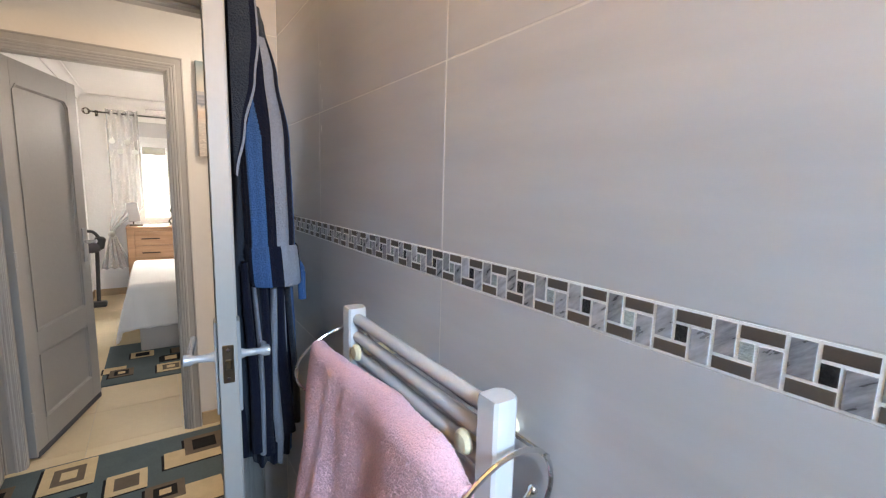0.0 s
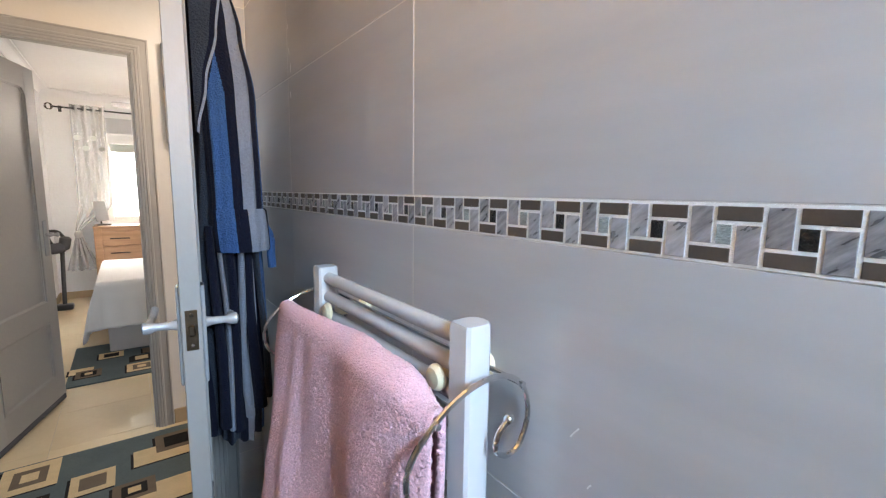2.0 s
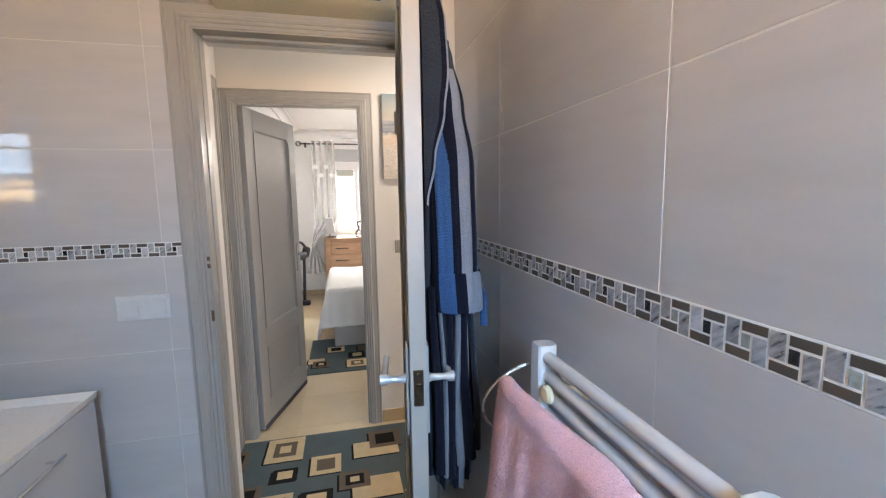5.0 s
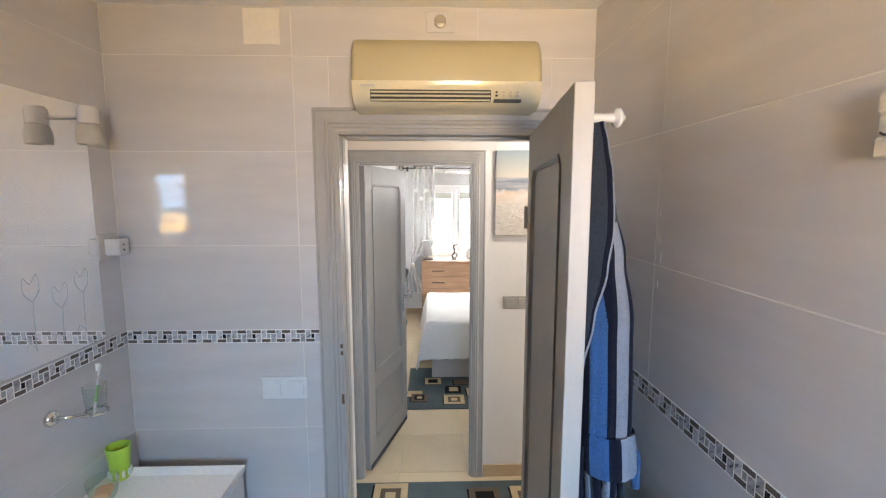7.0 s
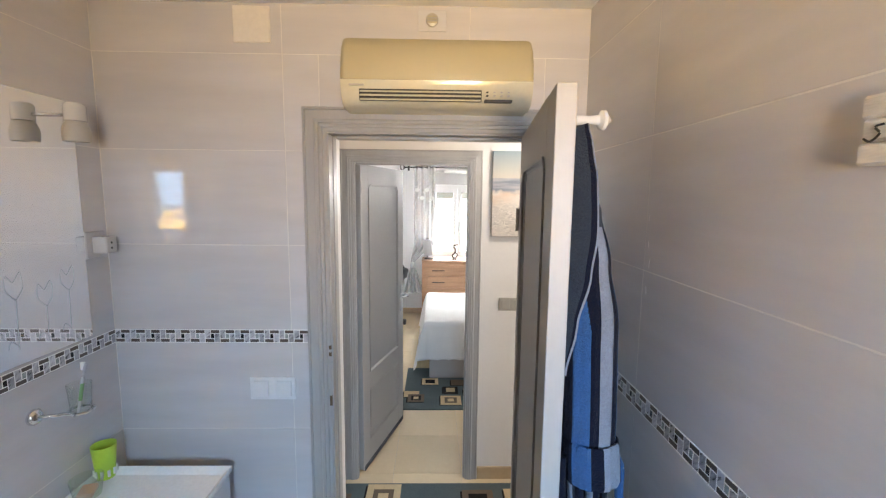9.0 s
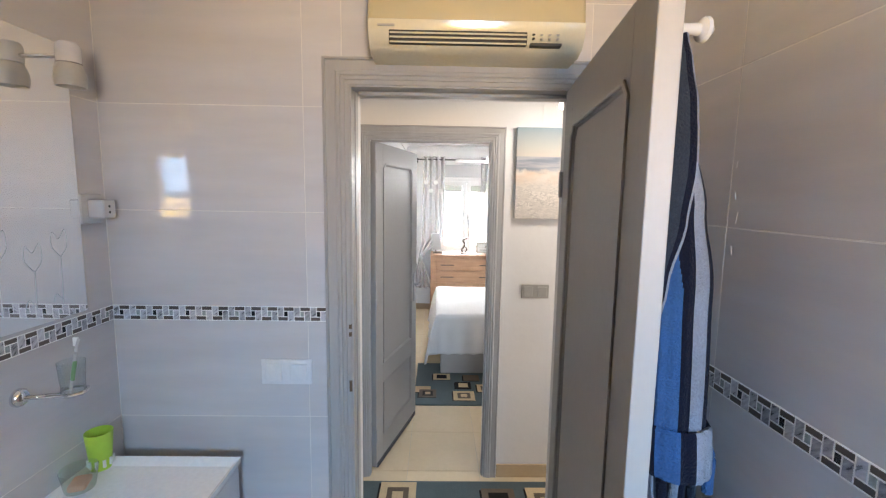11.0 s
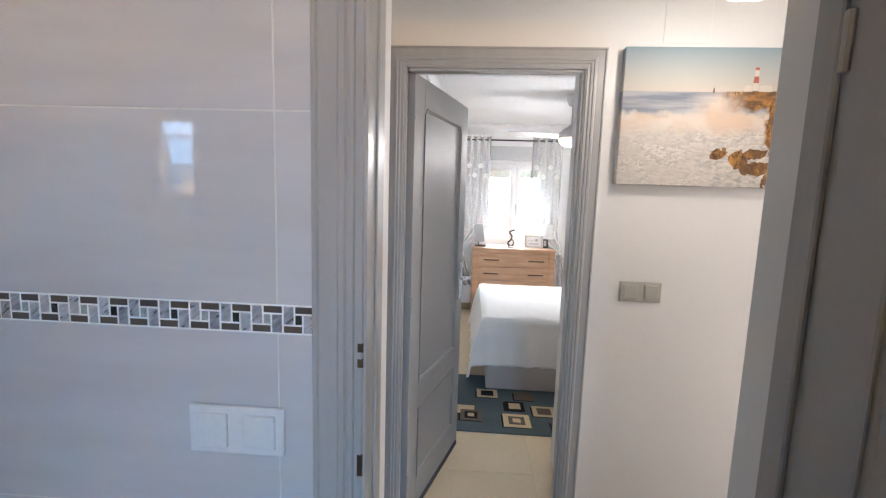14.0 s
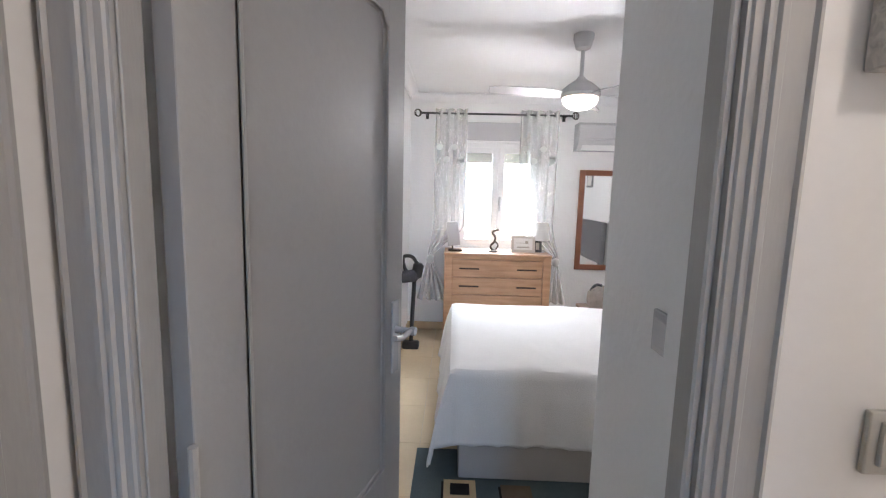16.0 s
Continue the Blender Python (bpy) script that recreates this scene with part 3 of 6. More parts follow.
casing("door_2_casing", BX0, BX1, BZ, 0.078, YW, ident, "grey moulded casing round the bedroom doorway")
lining("door_2_frame", BX0, BX1, BZ, YW - 0.002, YW + 0.04, YW - 0.0015, ident, "grey painted lining of the bedroom doorway")
door_2 = door_leaf("door_2", 0.725, 2.02, pose(BX0 + 0.014, YW + 0.058, 0.006, 0, 0, 73.4), "grey panelled bedroom door standing half open", 1, (0.22, 1.05, 1.876))
part("draught_strip", bm_box((0.012, -0.023, 0.0), (0.715, 0.023, 0.034), 0.004), M_HEADGREY, door_2, "dark brush strip along the bottom")

m3 = pose(XH, 0, 0, 0, 0, 90)
casing("door_3_casing", YH + 0.075, 2.915, 2.045, 0.100, 0.0, m3, "grey moulded casing round the blue bedroom doorway")
lining("door_3_frame", YH + 0.075, 2.915, 2.045, -0.002, 0.082, 0.030, m3, "grey painted lining of the blue bedroom doorway")
for nm, lo, hi in (("strike_plate_bedroom", (XH - 0.078, 2.9115, 1.08), (XH - 0.045, 2.9145, 1.16)),):
    solid("strike_plate", bm_box(lo, hi, 0.001), M_BRASS, "brass strike plate set into the grey door frame", "strike plate")
for z, hz in ((1.284, 0.008), (1.258, 0.008), (1.080, 0.020)):
    solid("strike_plate", bm_box((DX0 - 0.014, YD - 0.0125, z - hz), (DX0 - 0.004, YD - 0.0095, z + hz), 0.001), M_BRASS, "worn brass strike plate on the bathroom door frame", "strike plate")

# ---- windows and what lies outside ----
# the backdrops glow by themselves in place of daylight falling on them
M_BACK_WHITE = surf("hazy_bright_sky", (0.9, 0.92, 0.95), 1.0, glow=((0.93, 0.97, 1.0), 4.5))
M_BACK_WARM = surf("glowing_pink_building", (0.7, 0.5, 0.42), 1.0, glow=((1.0, 0.84, 0.76), 1.3))
M_BACK_BLUE = surf("pale_blue_sky", (0.6, 0.75, 0.9), 1.0, glow=((0.55, 0.74, 1.0), 5.0))
M_BACK_YELLOW = surf("glowing_dry_field", (0.7, 0.5, 0.2), 1.0, var=0.2, vscale=0.8, glow=((1.0, 0.58, 0.14), 3.2))
solid("backdrop_sky", bm_box((-9, 16, -1), (11, 16.05, 9)), M_BACK_WHITE, "bright hazy white sky far outside the bedroom window", "backdrop", kind="structure")
solid("backdrop_building", bm_box((1.50, 15.2, -1), (3.3, 15.6, 2.05), 0.05), M_BACK_WARM, "pale pink building far outside the bedroom window, glowing in place of sunlight", "backdrop", kind="structure")
solid("backdrop_field_sky", bm_box((-14, -12.1, 1.05), (14, -12, 14)), M_BACK_BLUE, "pale blue sky far outside the bathroom window", "backdrop", kind="structure")
solid("backdrop_field", bm_box((-14, -11.9, -1.2), (14, -11.8, 1.2)), M_BACK_YELLOW, "dry yellow field outside the bathroom window, glowing in place of sunlight", "backdrop", kind="structure")


def sash(parent, x0, x1, z0, z1, y, w=0.05):
    f = part("sash_frame", merged(bm_box((x0, y, z0), (x0 + w, y + 0.05, z1), 0.004), bm_box((x1 - w, y, z0), (x1, y + 0.05, z1), 0.004),
                                  bm_box((x0 + w, y, z0), (x1 - w, y + 0.05, z0 + w), 0.004), bm_box((x0 + w, y, z1 - w), (x1 - w, y + 0.05, z1), 0.004)), M_PVC, parent)
    g = part("pane", bm_box((x0 + w - 0.004, y + 0.02, z0 + w - 0.004), (x1 - w + 0.004, y + 0.028, z1 - w + 0.004)), M_GLASS, f)
    g.visible_shadow = False
    return f


window_1 = thing("window_1", "white plastic double casement window over the chest of drawers", "window", kind="structure")
part("window_frame", merged(bm_box((WX0, 7.12, WZ0), (WX0 + 0.045, 7.19, WZ1), 0.003), bm_box((WX1 - 0.045, 7.12, WZ0), (WX1, 7.19, WZ1), 0.003),
                            bm_box((WX0 + 0.045, 7.12, WZ0), (WX1 - 0.045, 7.19, WZ0 + 0.045), 0.003), bm_box((WX0 + 0.045, 7.12, WZ1 - 0.05), (WX1 - 0.045, 7.19, WZ1), 0.003)), M_PVC, window_1)
wm = (WX0 + WX1) / 2
for a, b in ((WX0 + 0.042, wm - 0.002), (wm + 0.002, WX1 - 0.042)):
    sash(window_1, a, b, WZ0 + 0.04, WZ1 - 0.045, 7.105, 0.058)
for a, b in ((WX0 + 0.102, wm - 0.062), (wm + 0.062, WX1 - 0.102)):
    part("roller_shutter", bm_box((a, 7.165, 1.80), (b, 7.175, WZ1 - 0.06), 0.002), M_SWITCH, window_1, "lowered edge of a grey roller shutter")
part("window_handle", merged(bm_box((wm + 0.014, 7.085, 1.36), (wm + 0.034, 7.104, 1.45), 0.004), bm_box((wm + 0.017, 7.07, 1.30), (wm + 0.031, 7.084, 1.44), 0.004)), M_WHITE, window_1)
part("window_sill", bm_box((WX0 - 0.03, 7.045, WZ0 - 0.03), (WX1 + 0.03, 7.118, WZ0 - 0.001), 0.004), M_CERAMIC, window_1)
solid("shutter_box", bm_box((WX0 - 0.02, 7.062, WZ1 + 0.02), (WX1 + 0.02, 7.0795, 2.20), 0.004), M_WHITE, "white roller shutter box cover above the window", "shutter box")

window_2 = thing("window_2", "small white bathroom window with bars outside", "window", kind="structure")
sash(window_2, 0.205, 0.595, 1.455, 2.085, -0.60, 0.05)
part("window_sill", bm_box((0.201, -0.62, 1.4505), (0.599, -0.44, 1.4545)), M_CERAMIC, window_2)
grille = thing("window_grille", "dark iron bars outside the bathroom window", "grille")
for k in range(4):
    part("bar", rod((0.235 + 0.11 * k, -0.665, 1.45), (0.235 + 0.11 * k, -0.665, 2.09), 0.005, 8), M_BRONZE, grille)
for z in (1.6, 1.93):
    part("rail", bm_box((0.20, -0.672, z), (0.60, -0.668, z + 0.02)), M_BRONZE, grille)
window_3 = thing("window_3", "white window of the blue bedroom", "window", kind="structure")
sash(window_3, -1.45, -1.05, 1.0, 2.1, 6.83)
sash(window_3, -1.05, -0.65, 1.0, 2.1, 6.83)

# ---- bathroom ----
# towel radiator
radiator = thing("towel_radiator", "white towel radiator mounted on the grey tiled wall", "radiator")
RZ, RX = 1.202, 0.659


def post(y):
    loops = []
    prof = [(RX - 0.017, y - 0.019), (RX + 0.010, y - 0.019), (RX + 0.019, y - 0.012), (RX + 0.022, y), (RX + 0.019, y + 0.012), (RX + 0.010, y + 0.019), (RX - 0.017, y + 0.019), (RX - 0.021, y + 0.015), (RX - 0.021, y - 0.015)]
    for z, k in ((0.45, 1.0), (RZ - 0.004, 1.0), (RZ, 0.9)):
        loops.append([(RX + (x - RX) * k, y + (w - y) * k, z) for x, w in prof])
    return rings(loops)


RY0, RY1 = 0.641, 1.094
for y in (RY0, RY1):
    part("post", post(y), M_WHITE, radiator, smooth=True)
bars = [1.180, 1.143, 1.106, 1.069, 0.96, 0.923, 0.886, 0.849, 0.74, 0.703, 0.666, 0.629]
for z in bars:
    part("bar", rod((RX - 0.002, RY0 + 0.012, z), (RX - 0.002, RY1 - 0.012, z), 0.0115, 16), M_WHITE, radiator, smooth=True)
for y in (RY0 + 0.045, RY1 - 0.050):
    bracket = part("wall_bracket", lathe(((0.011, 0), (0.011, 0.05), (0.018, 0.055), (0.018, 0.066)), (XR - 0.066, y, 1.122), (1, 0, 0), 16), M_CREAM, radiator, "yellowed plastic wall bracket", smooth=True)
    part("clamp_disc", lathe(((0.002, 0), (0.013, 0.002), (0.017, 0.007), (0.017, 0.012), (0.006, 0.013)), (RX - 0.027, y, 1.122), (1, 0, 0), 18), M_CREAM, bracket, smooth=True)

# chrome over-rail towel holder
holder = thing("towel_holder", "curled chrome wire towel holder hooked on the radiator", "towel holder")
curl = ((0.683, 1.092), (0.667, 1.078), (0.664, 1.060), (0.680, 1.048), (0.702, 1.055), (0.715, 1.086), (0.709, 1.118), (0.690, 1.140), (0.655, 1.150), (0.612, 1.141), (0.572, 1.116), (0.546, 1.082), (0.548, 1.047), (0.568, 1.024), (0.599, 1.017))
for y in (0.600, 1.128):
    w = part("end_wire", wire(curve_points([(x, y, z) for x, z in curl], 5), 0.0034, 8), M_CHROME, holder, smooth=True)
    for x, z in (curl[0], curl[-1]):
        part("ball_end", lathe([(0.0065 * math.sin(k * math.pi / 8), -0.0065 * math.cos(k * math.pi / 8)) for k in range(9)], (x, y, z), (0, 0, 1), 12), M_CHROME, w, smooth=True)
for x, z in ((0.578, 1.119), (0.700, 1.132)):
    part("cross_rod", rod((x, 0.594, z), (x, 1.134, z), 0.0036, 8), M_CHROME, holder, smooth=True)


# pink towel over the holder
def towel():
    loops = []
    ny, nv = 380, 620
    for i in range(ny + 1):
        u = i / ny
        row = []
        rr = (0.006 + 0.018 * min(1.0, u / 0.16) ** 0.6) * (1 - 0.6 * max(0.0, u - 0.4) / 0.6)
        for j in range(nv + 1):
            s = -0.30 + 0.92 * j / nv
            fold = 0.008 * math.sin(u * 9 + 0.6) + 0.003 * math.sin(u * 21 + 2) + 0.009 * math.exp(-((u - 0.72) / 0.05) ** 2)
            if s < 0:
                x, z, f = 0.580 + rr, 1.128 + s, 0.3
            elif s < 0.06:
                a = math.pi * s / 0.06
                x, z, f = 0.580 + rr * math.cos(a), 1.128 + rr * math.sin(a), 0.4
            else:
                d = s - 0.06
                x, z, f = 0.580 - rr - 0.09 * d * (0.06 + 0.94 * u), 1.128 - d, 0.4 + min(1.0, d * 4)
            y = 0.604 + 0.494 * u
            x += 0.004 * (1 - u)
            if s > 0.03:
                d = s - 0.03
                y += (u - 0.15) * 0.16 * d
                z -= 0.02 * math.sin(u * 3.1) * min(1, d * 6)
            z += -0.010 * math.exp(-((u - 0.03) / 0.05) ** 2)
            n = noise.noise(Vector((x * 9, y * 9, z * 6)))
            fine = noise.noise(Vector((x * 340, y * 340, z * 340))) + 0.35 * noise.noise(Vector((x * 150, y * 150, z * 150)))
            row.append((x - fold * f + 0.007 * n * f + 0.0017 * fine, y + 0.0004 * fine, z + (0.0014 if abs(s - 0.03) < 0.07 else 0.0006) * fine))
        loops.append(row)
    return rings(loops, close_loop=False)


pink = solid("bath_towel", towel(), M_PINK, "fluffy pink terry towel draped over the radiator holder", "towel", smooth=True)
sm = pink.modifiers.new("thickness", "SOLIDIFY")
sm.thickness, sm.offset = 0.009, 0.0


# bathrobe on the door hook
def robe_ring(cx, cy, ax, ay, z, fold, n=96, ph=0.0):
    out = []
    for k in range(n):
        a = 2 * math.pi * k / n
        r = 1 + fold * (0.6 * math.sin(9 * a + ph) + 0.4 * math.sin(17 * a + 2 * ph + 1))
        out.append((cx + ax * r * math.cos(a), cy + ay * r * math.sin(a), z))
    return out


def spline(rows, z):
    for p, q in zip(rows, rows[1:]):
        if p[0] >= z >= q[0]:
            t = (p[0] - z) / (p[0] - q[0])
            t = t * t * (3 - 2 * t)
            return [a + (b - a) * t for a, b in zip(p[1:], q[1:])]
    return list(rows[-1][1:])


def stripes(bm, n, cols, pattern):
    """Gives the columns of a ringed skin the cloth colours of a repeating stripe."""
    bm.faces.ensure_lookup_table()
    for i, f in enumerate(bm.faces):
        k = i % n if i < n * cols else 0
        f.material_index = pattern[k * len(pattern) // n] if i < n * cols else 0


robe = thing("bathrobe", "striped navy, blue and grey terry bathrobe hanging on the door hook", "bathrobe")
CLOTH = [M_NAVY, M_ROYAL, M_GREYTERRY, M_SLATE]
NAVY, BLUE, GREY, SLATE = 0, 1, 2, 3


def striped(bm, n, bands, yoke=9.0):
    """Woven lengthwise stripes: colour by the place across the cloth, one plain yoke above."""
    for i, f in enumerate(bm.faces):
        u = math.cos(2 * math.pi * (i % n + 0.5) / n)
        z = f.calc_center_median().z
        kind = SLATE if z > yoke else next((k for lim, k in bands if u < lim), NAVY)
        f.material_index = NAVY if kind == BLUE and u < 0 and 1.65 - 0.35 * abs(u + 0.57) < z else kind


def robe_skin(rows, top, bottom, steps, n, ph):
    """A hanging sack of cloth; rows give height, both sides, front, depth and depth of the folds."""
    lp = []
    for k in range(steps + 1):
        z = top + (bottom - top) * k / steps
        l, r, fr, dp, fo = spline(rows, z)
        sway = 0.004 * math.sin(z * 9 + ph)
        lp.append(robe_ring((l + r) / 2 + sway, fr + dp, (r - l) / 2, dp, z + 0.004 * math.sin(z * 40), fo, n, ph + 1.2 * math.sin(z * 3)))
    return rings(lp)


body_rows = [(1.985, 0.474, 0.520, 1.355, 0.03, 0.0), (1.90, 0.474, 0.534, 1.350, 0.045, 0.04), (1.77, 0.474, 0.556, 1.345, 0.06, 0.06), (1.68, 0.474, 0.582, 1.345, 0.09, 0.07), (1.55, 0.474, 0.602, 1.345, 0.11, 0.08),
             (1.30, 0.474, 0.622, 1.350, 0.13, 0.10), (1.05, 0.474, 0.626, 1.345, 0.13, 0.13), (0.74, 0.478, 0.600, 1.350, 0.12, 0.17)]
b = robe_skin(body_rows, 1.985, 0.74, 70, 168, 0.7)
striped(b, 168, ((-0.86, NAVY), (-0.62, SLATE), (-0.40, NAVY), (-0.16, SLATE), (0.10, NAVY), (0.40, GREY), (0.72, NAVY), (0.93, BLUE), (2, NAVY)))
part("robe_body", b, CLOTH, robe, smooth=True)
# front edges that hang below the cuff
for x, w, z1, z0, mt in ((0.492, 0.012, 1.27, 0.79, NAVY), (0.508, 0.006, 1.26, 0.78, GREY), (0.524, 0.012, 1.26, 0.77, NAVY), (0.546, 0.009, 1.25, 0.80, GREY), (0.566, 0.013, 1.25, 0.82, NAVY), (0.588, 0.007, 1.24, 0.84, SLATE)):
    lp = []
    for j in range(20):
        t = j / 19
        z = z1 + (z0 - z1) * t
        cx, cy = x + 0.010 * t + 0.004 * math.sin(5 * t + x * 60), 1.347 + 0.005 * math.sin(4 * t + x * 90)
        k = w * (0.7 + 0.5 * t)
        lp.append([(cx + k * math.cos(2 * math.pi * q / 14), cy + 0.015 * math.sin(2 * math.pi * q / 14), z) for q in range(14)])
    part("robe_fold", rings(lp), CLOTH[mt], robe, smooth=True)
# hanging sleeve and its turned-up cuff
sleeve_rows = [(1.845, 0.508, 0.546, 1.345, 0.02, 0.0), (1.80, 0.505, 0.554, 1.336, 0.03, 0.02), (1.70, 0.496, 0.578, 1.330, 0.04, 0.03), (1.55, 0.488, 0.598, 1.324, 0.045, 0.04), (1.27, 0.500, 0.609, 1.318, 0.045, 0.05)]
b = robe_skin(sleeve_rows, 1.845, 1.25, 200, 168, 0.4)
striped(b, 168, ((-0.86, NAVY), (-0.28, BLUE), (0.06, NAVY), (0.66, GREY), (0.88, NAVY), (2, BLUE)), 1.775)
sleeve = part("sleeve", b, CLOTH, robe, smooth=True)
lp = [[(x, y + 0.006, 1.300) for x, y, z in robe_ring(0.552, 1.358, 0.052, 0.044, 1.3, 0.03, 168, 1.0)]]
for z, k in ((1.304, 1.02), (1.298, 1.08), (1.26, 1.11), (1.222, 1.11), (1.214, 1.06), (1.217, 0.9)):
    tip = 0.004 * math.sin(z * 40)
    lp.append(robe_ring(0.553 + (1.30 - z) * 0.07, 1.358, 0.056 * k, 0.050 * k, z + tip, 0.035, 168, 1.0))
b = rings(lp)
striped(b, 168, ((-0.84, NAVY), (-0.28, BLUE), (0.14, NAVY), (0.85, GREY), (2, NAVY)))
part("cuff", b, CLOTH, sleeve, "wide turned-up striped cuff", smooth=True)
# shawl collar folded down the front
edge = [(1.985, 0.506), (1.93, 0.517), (1.87, 0.526), (1.76, 0.530), (1.68, 0.521), (1.57, 0.497), (1.47, 0.478)]
lp = []
for k in range(27):
    z = 1.985 - 0.515 * k / 26
    rx, = spline(edge, z)
    lx = 0.471
    fy = 1.330 - 0.018 * min(1.0, (1.985 - z) * 6)
    lp.append([(lx, fy + 0.008, z), (lx + (rx - lx) * 0.25, fy + 0.002, z), (lx + (rx - lx) * 0.6, fy, z), (rx - 0.0055 - 0.012 * (rx - lx) / 0.06, fy - 0.001, z), (rx - 0.0055, fy - 0.002, z), (rx - 0.001, fy, z - 0.004), (rx - 0.002, fy + 0.008, z - 0.004), (lx, fy + 0.018, z)])
b = rings(lp)
stripes(b, 8, 26, [SLATE, SLATE, SLATE, NAVY, GREY, GREY, NAVY, NAVY])
part("collar", b, CLOTH, robe, "folded slate shawl collar with pale piping", smooth=True)
part("belt_end", wire(curve_points(((0.606, 1.358, 1.27), (0.619, 1.350, 1.24), (0.620, 1.350, 1.20), (0.622, 1.352, 1.165))), 0.010, 8), M_ROYAL, robe, "blue belt end", smooth=True)

hook = thing("door_hook", "white turned wooden peg hook on the door", "hook")
part("peg", lathe(((0.012, 0), (0.010, 0.006), (0.0085, 0.03), (0.010, 0.05), (0.019, 0.056), (0.020, 0.062), (0.013, 0.066), (0.006, 0.075)), (0.474, 1.33, 1.985), (1.0, 0.12, 0.03), 16), M_WHITE, hook, smooth=True)

# air conditioner over the door
ac = thing("air_conditioner", "old yellowed wall air conditioner above the bathroom door", "air conditioner")
AX0, AX1 = -0.092, 0.505
prof = [(YD - 0.001, 2.112), (YD - 0.10, 2.112), (YD - 0.135, 2.125), (YD - 0.155, 2.150), (YD - 0.163, 2.185), (YD - 0.158, 2.24), (YD - 0.140, 2.290), (YD - 0.110, 2.322), (YD - 0.09, 2.328), (YD - 0.001, 2.328)]
loops = []
for x, k in ((AX0, 0.90), (AX0 + 0.006, 0.97), (AX0 + 0.016, 1.0), (AX1 - 0.016, 1.0), (AX1 - 0.006, 0.97), (AX1, 0.90)):
    loops.append([(x, YD - (YD - y) * k, 2.22 + (z - 2.22) * (0.5 + 0.5 * k)) for y, z in prof])
part("housing", rings(loops), M_ACOLD, ac, smooth=True)
lip = part("lower_front", rings([[(x, YD - 0.001, 2.1095), (x, YD - 0.105, 2.1095), (x, YD - 0.139, 2.122), (x, YD - 0.160, 2.149), (x, YD - 0.1672, 2.184), (x, YD - 0.155, 2.190), (x, YD - 0.02, 2.190)] for x in (AX0 + 0.004, AX1 - 0.004)]), M_ACLIP, ac, "ivory lower front", smooth=True)
part("outlet_slot", bm_box((AX0 + 0.06, YD - 0.1625, 2.126), (AX0 + 0.435, YD - 0.10, 2.158)), M_DARK, ac)
for k, z in enumerate((2.131, 2.143, 2.155)):
    part("louvre", moved(bm_box((AX0 + 0.062, -0.012, -0.0022), (AX0 + 0.433, 0.012, 0.0022), 0.001), pose(0, YD - 0.158 + 0.002 * abs(k - 1), z, 28)), M_ACLIP, ac)
part("display", bm_box((AX0 + 0.445, YD - 0.1625, 2.124), (AX0 + 0.53, YD - 0.14, 2.131)), M_DARK, ac)
for k in range(4):
    for j in range(2):
        part("button", bm_box((AX0 + 0.449 + 0.022 * k, YD - 0.1660, 2.140 + 0.010 * j), (AX0 + 0.456 + 0.022 * k, YD - 0.155, 2.144 + 0.010 * j), 0.0008), M_DARK if k == 0 else M_SWITCH, ac)
part("name_bar", bm_box((AX0 + 0.03, YD - 0.1695, 2.166), (AX0 + 0.075, YD - 0.160, 2.171)), M_SWITCH, ac)

vent = thing("vent_outlet", "white square plate with a round duct above the air conditioner", "vent plate")
part("plate", bm_box((0.14, YD - 0.006, 2.384), (0.236, YD - 0.0005, 2.452), 0.002), M_WHITE, vent)
part("duct_cap", lathe(((0.021, 0), (0.021, 0.008), (0.018, 0.010)), (0.188, YD - 0.006, 2.418), (0, -1, 0), 20), M_SWITCH, vent, smooth=True)
for k in range(3):
    part("cap_slot", bm_box((0.172, YD - 0.0175, 2.408 + 0.009 * k), (0.204, YD - 0.0155, 2.411 + 0.009 * k)), M_ACOLD, vent)
panel = solid("access_panel", bm_box((-0.475, YD - 0.007, 2.338), (-0.352, YD - 0.0005, 2.455), 0.002), M_PANEL, "cream square access panel on the tiled wall", "access panel")


def rocker_switch(x0, x1, z0, z1, y, mat, label):
    ob = thing("light_switch", label, "light switch")
    part("switch_frame", bm_box((x0, y - 0.009, z0), (x1, y - 0.0005, z1), 0.003, 2), mat, ob)
    w = (x1 - x0) / 2
    for k in range(2):
        a = x0 + k * w
        part("rocker", moved(bm_box((-w / 2 + 0.014, -0.004, -(z1 - z0) / 2 + 0.013), (w / 2 - 0.014, 0.004, (z1 - z0) / 2 - 0.013), 0.0015), pose(a + w / 2, y - 0.0095, (z0 + z1) / 2, 2.5 if k else -2.5)), mat, ob)
    return ob


rocker_switch(-0.472, -0.306, 1.082, 1.168, YD, M_SWITCH_WHITE, "white double rocker switch on the grey tiles")
rocker_switch(0.605, 0.768, 1.131, 1.213, YW, M_SWITCH, "silver-grey double rocker switch on the hallway wall")

# wooden sign on the tiled wall
sign = thing("wooden_sign", "whitewashed plank sign with dark handwriting on the tiles", "sign")
for k in range(3):
    z = 1.874 + 0.0275 * k
    part("plank", bm_box((XR - 0.016, 0.72, z), (XR - 0.0006, 0.988 - 0.003 * (k % 2), z + 0.027), 0.0035), M_DRIFT, sign)


def stroke(pts, r=0.0014):
    return wire(curve_points([(XR - 0.0165, 0.985 - a, 1.898 + b) for a, b in pts], 4), r, 6)


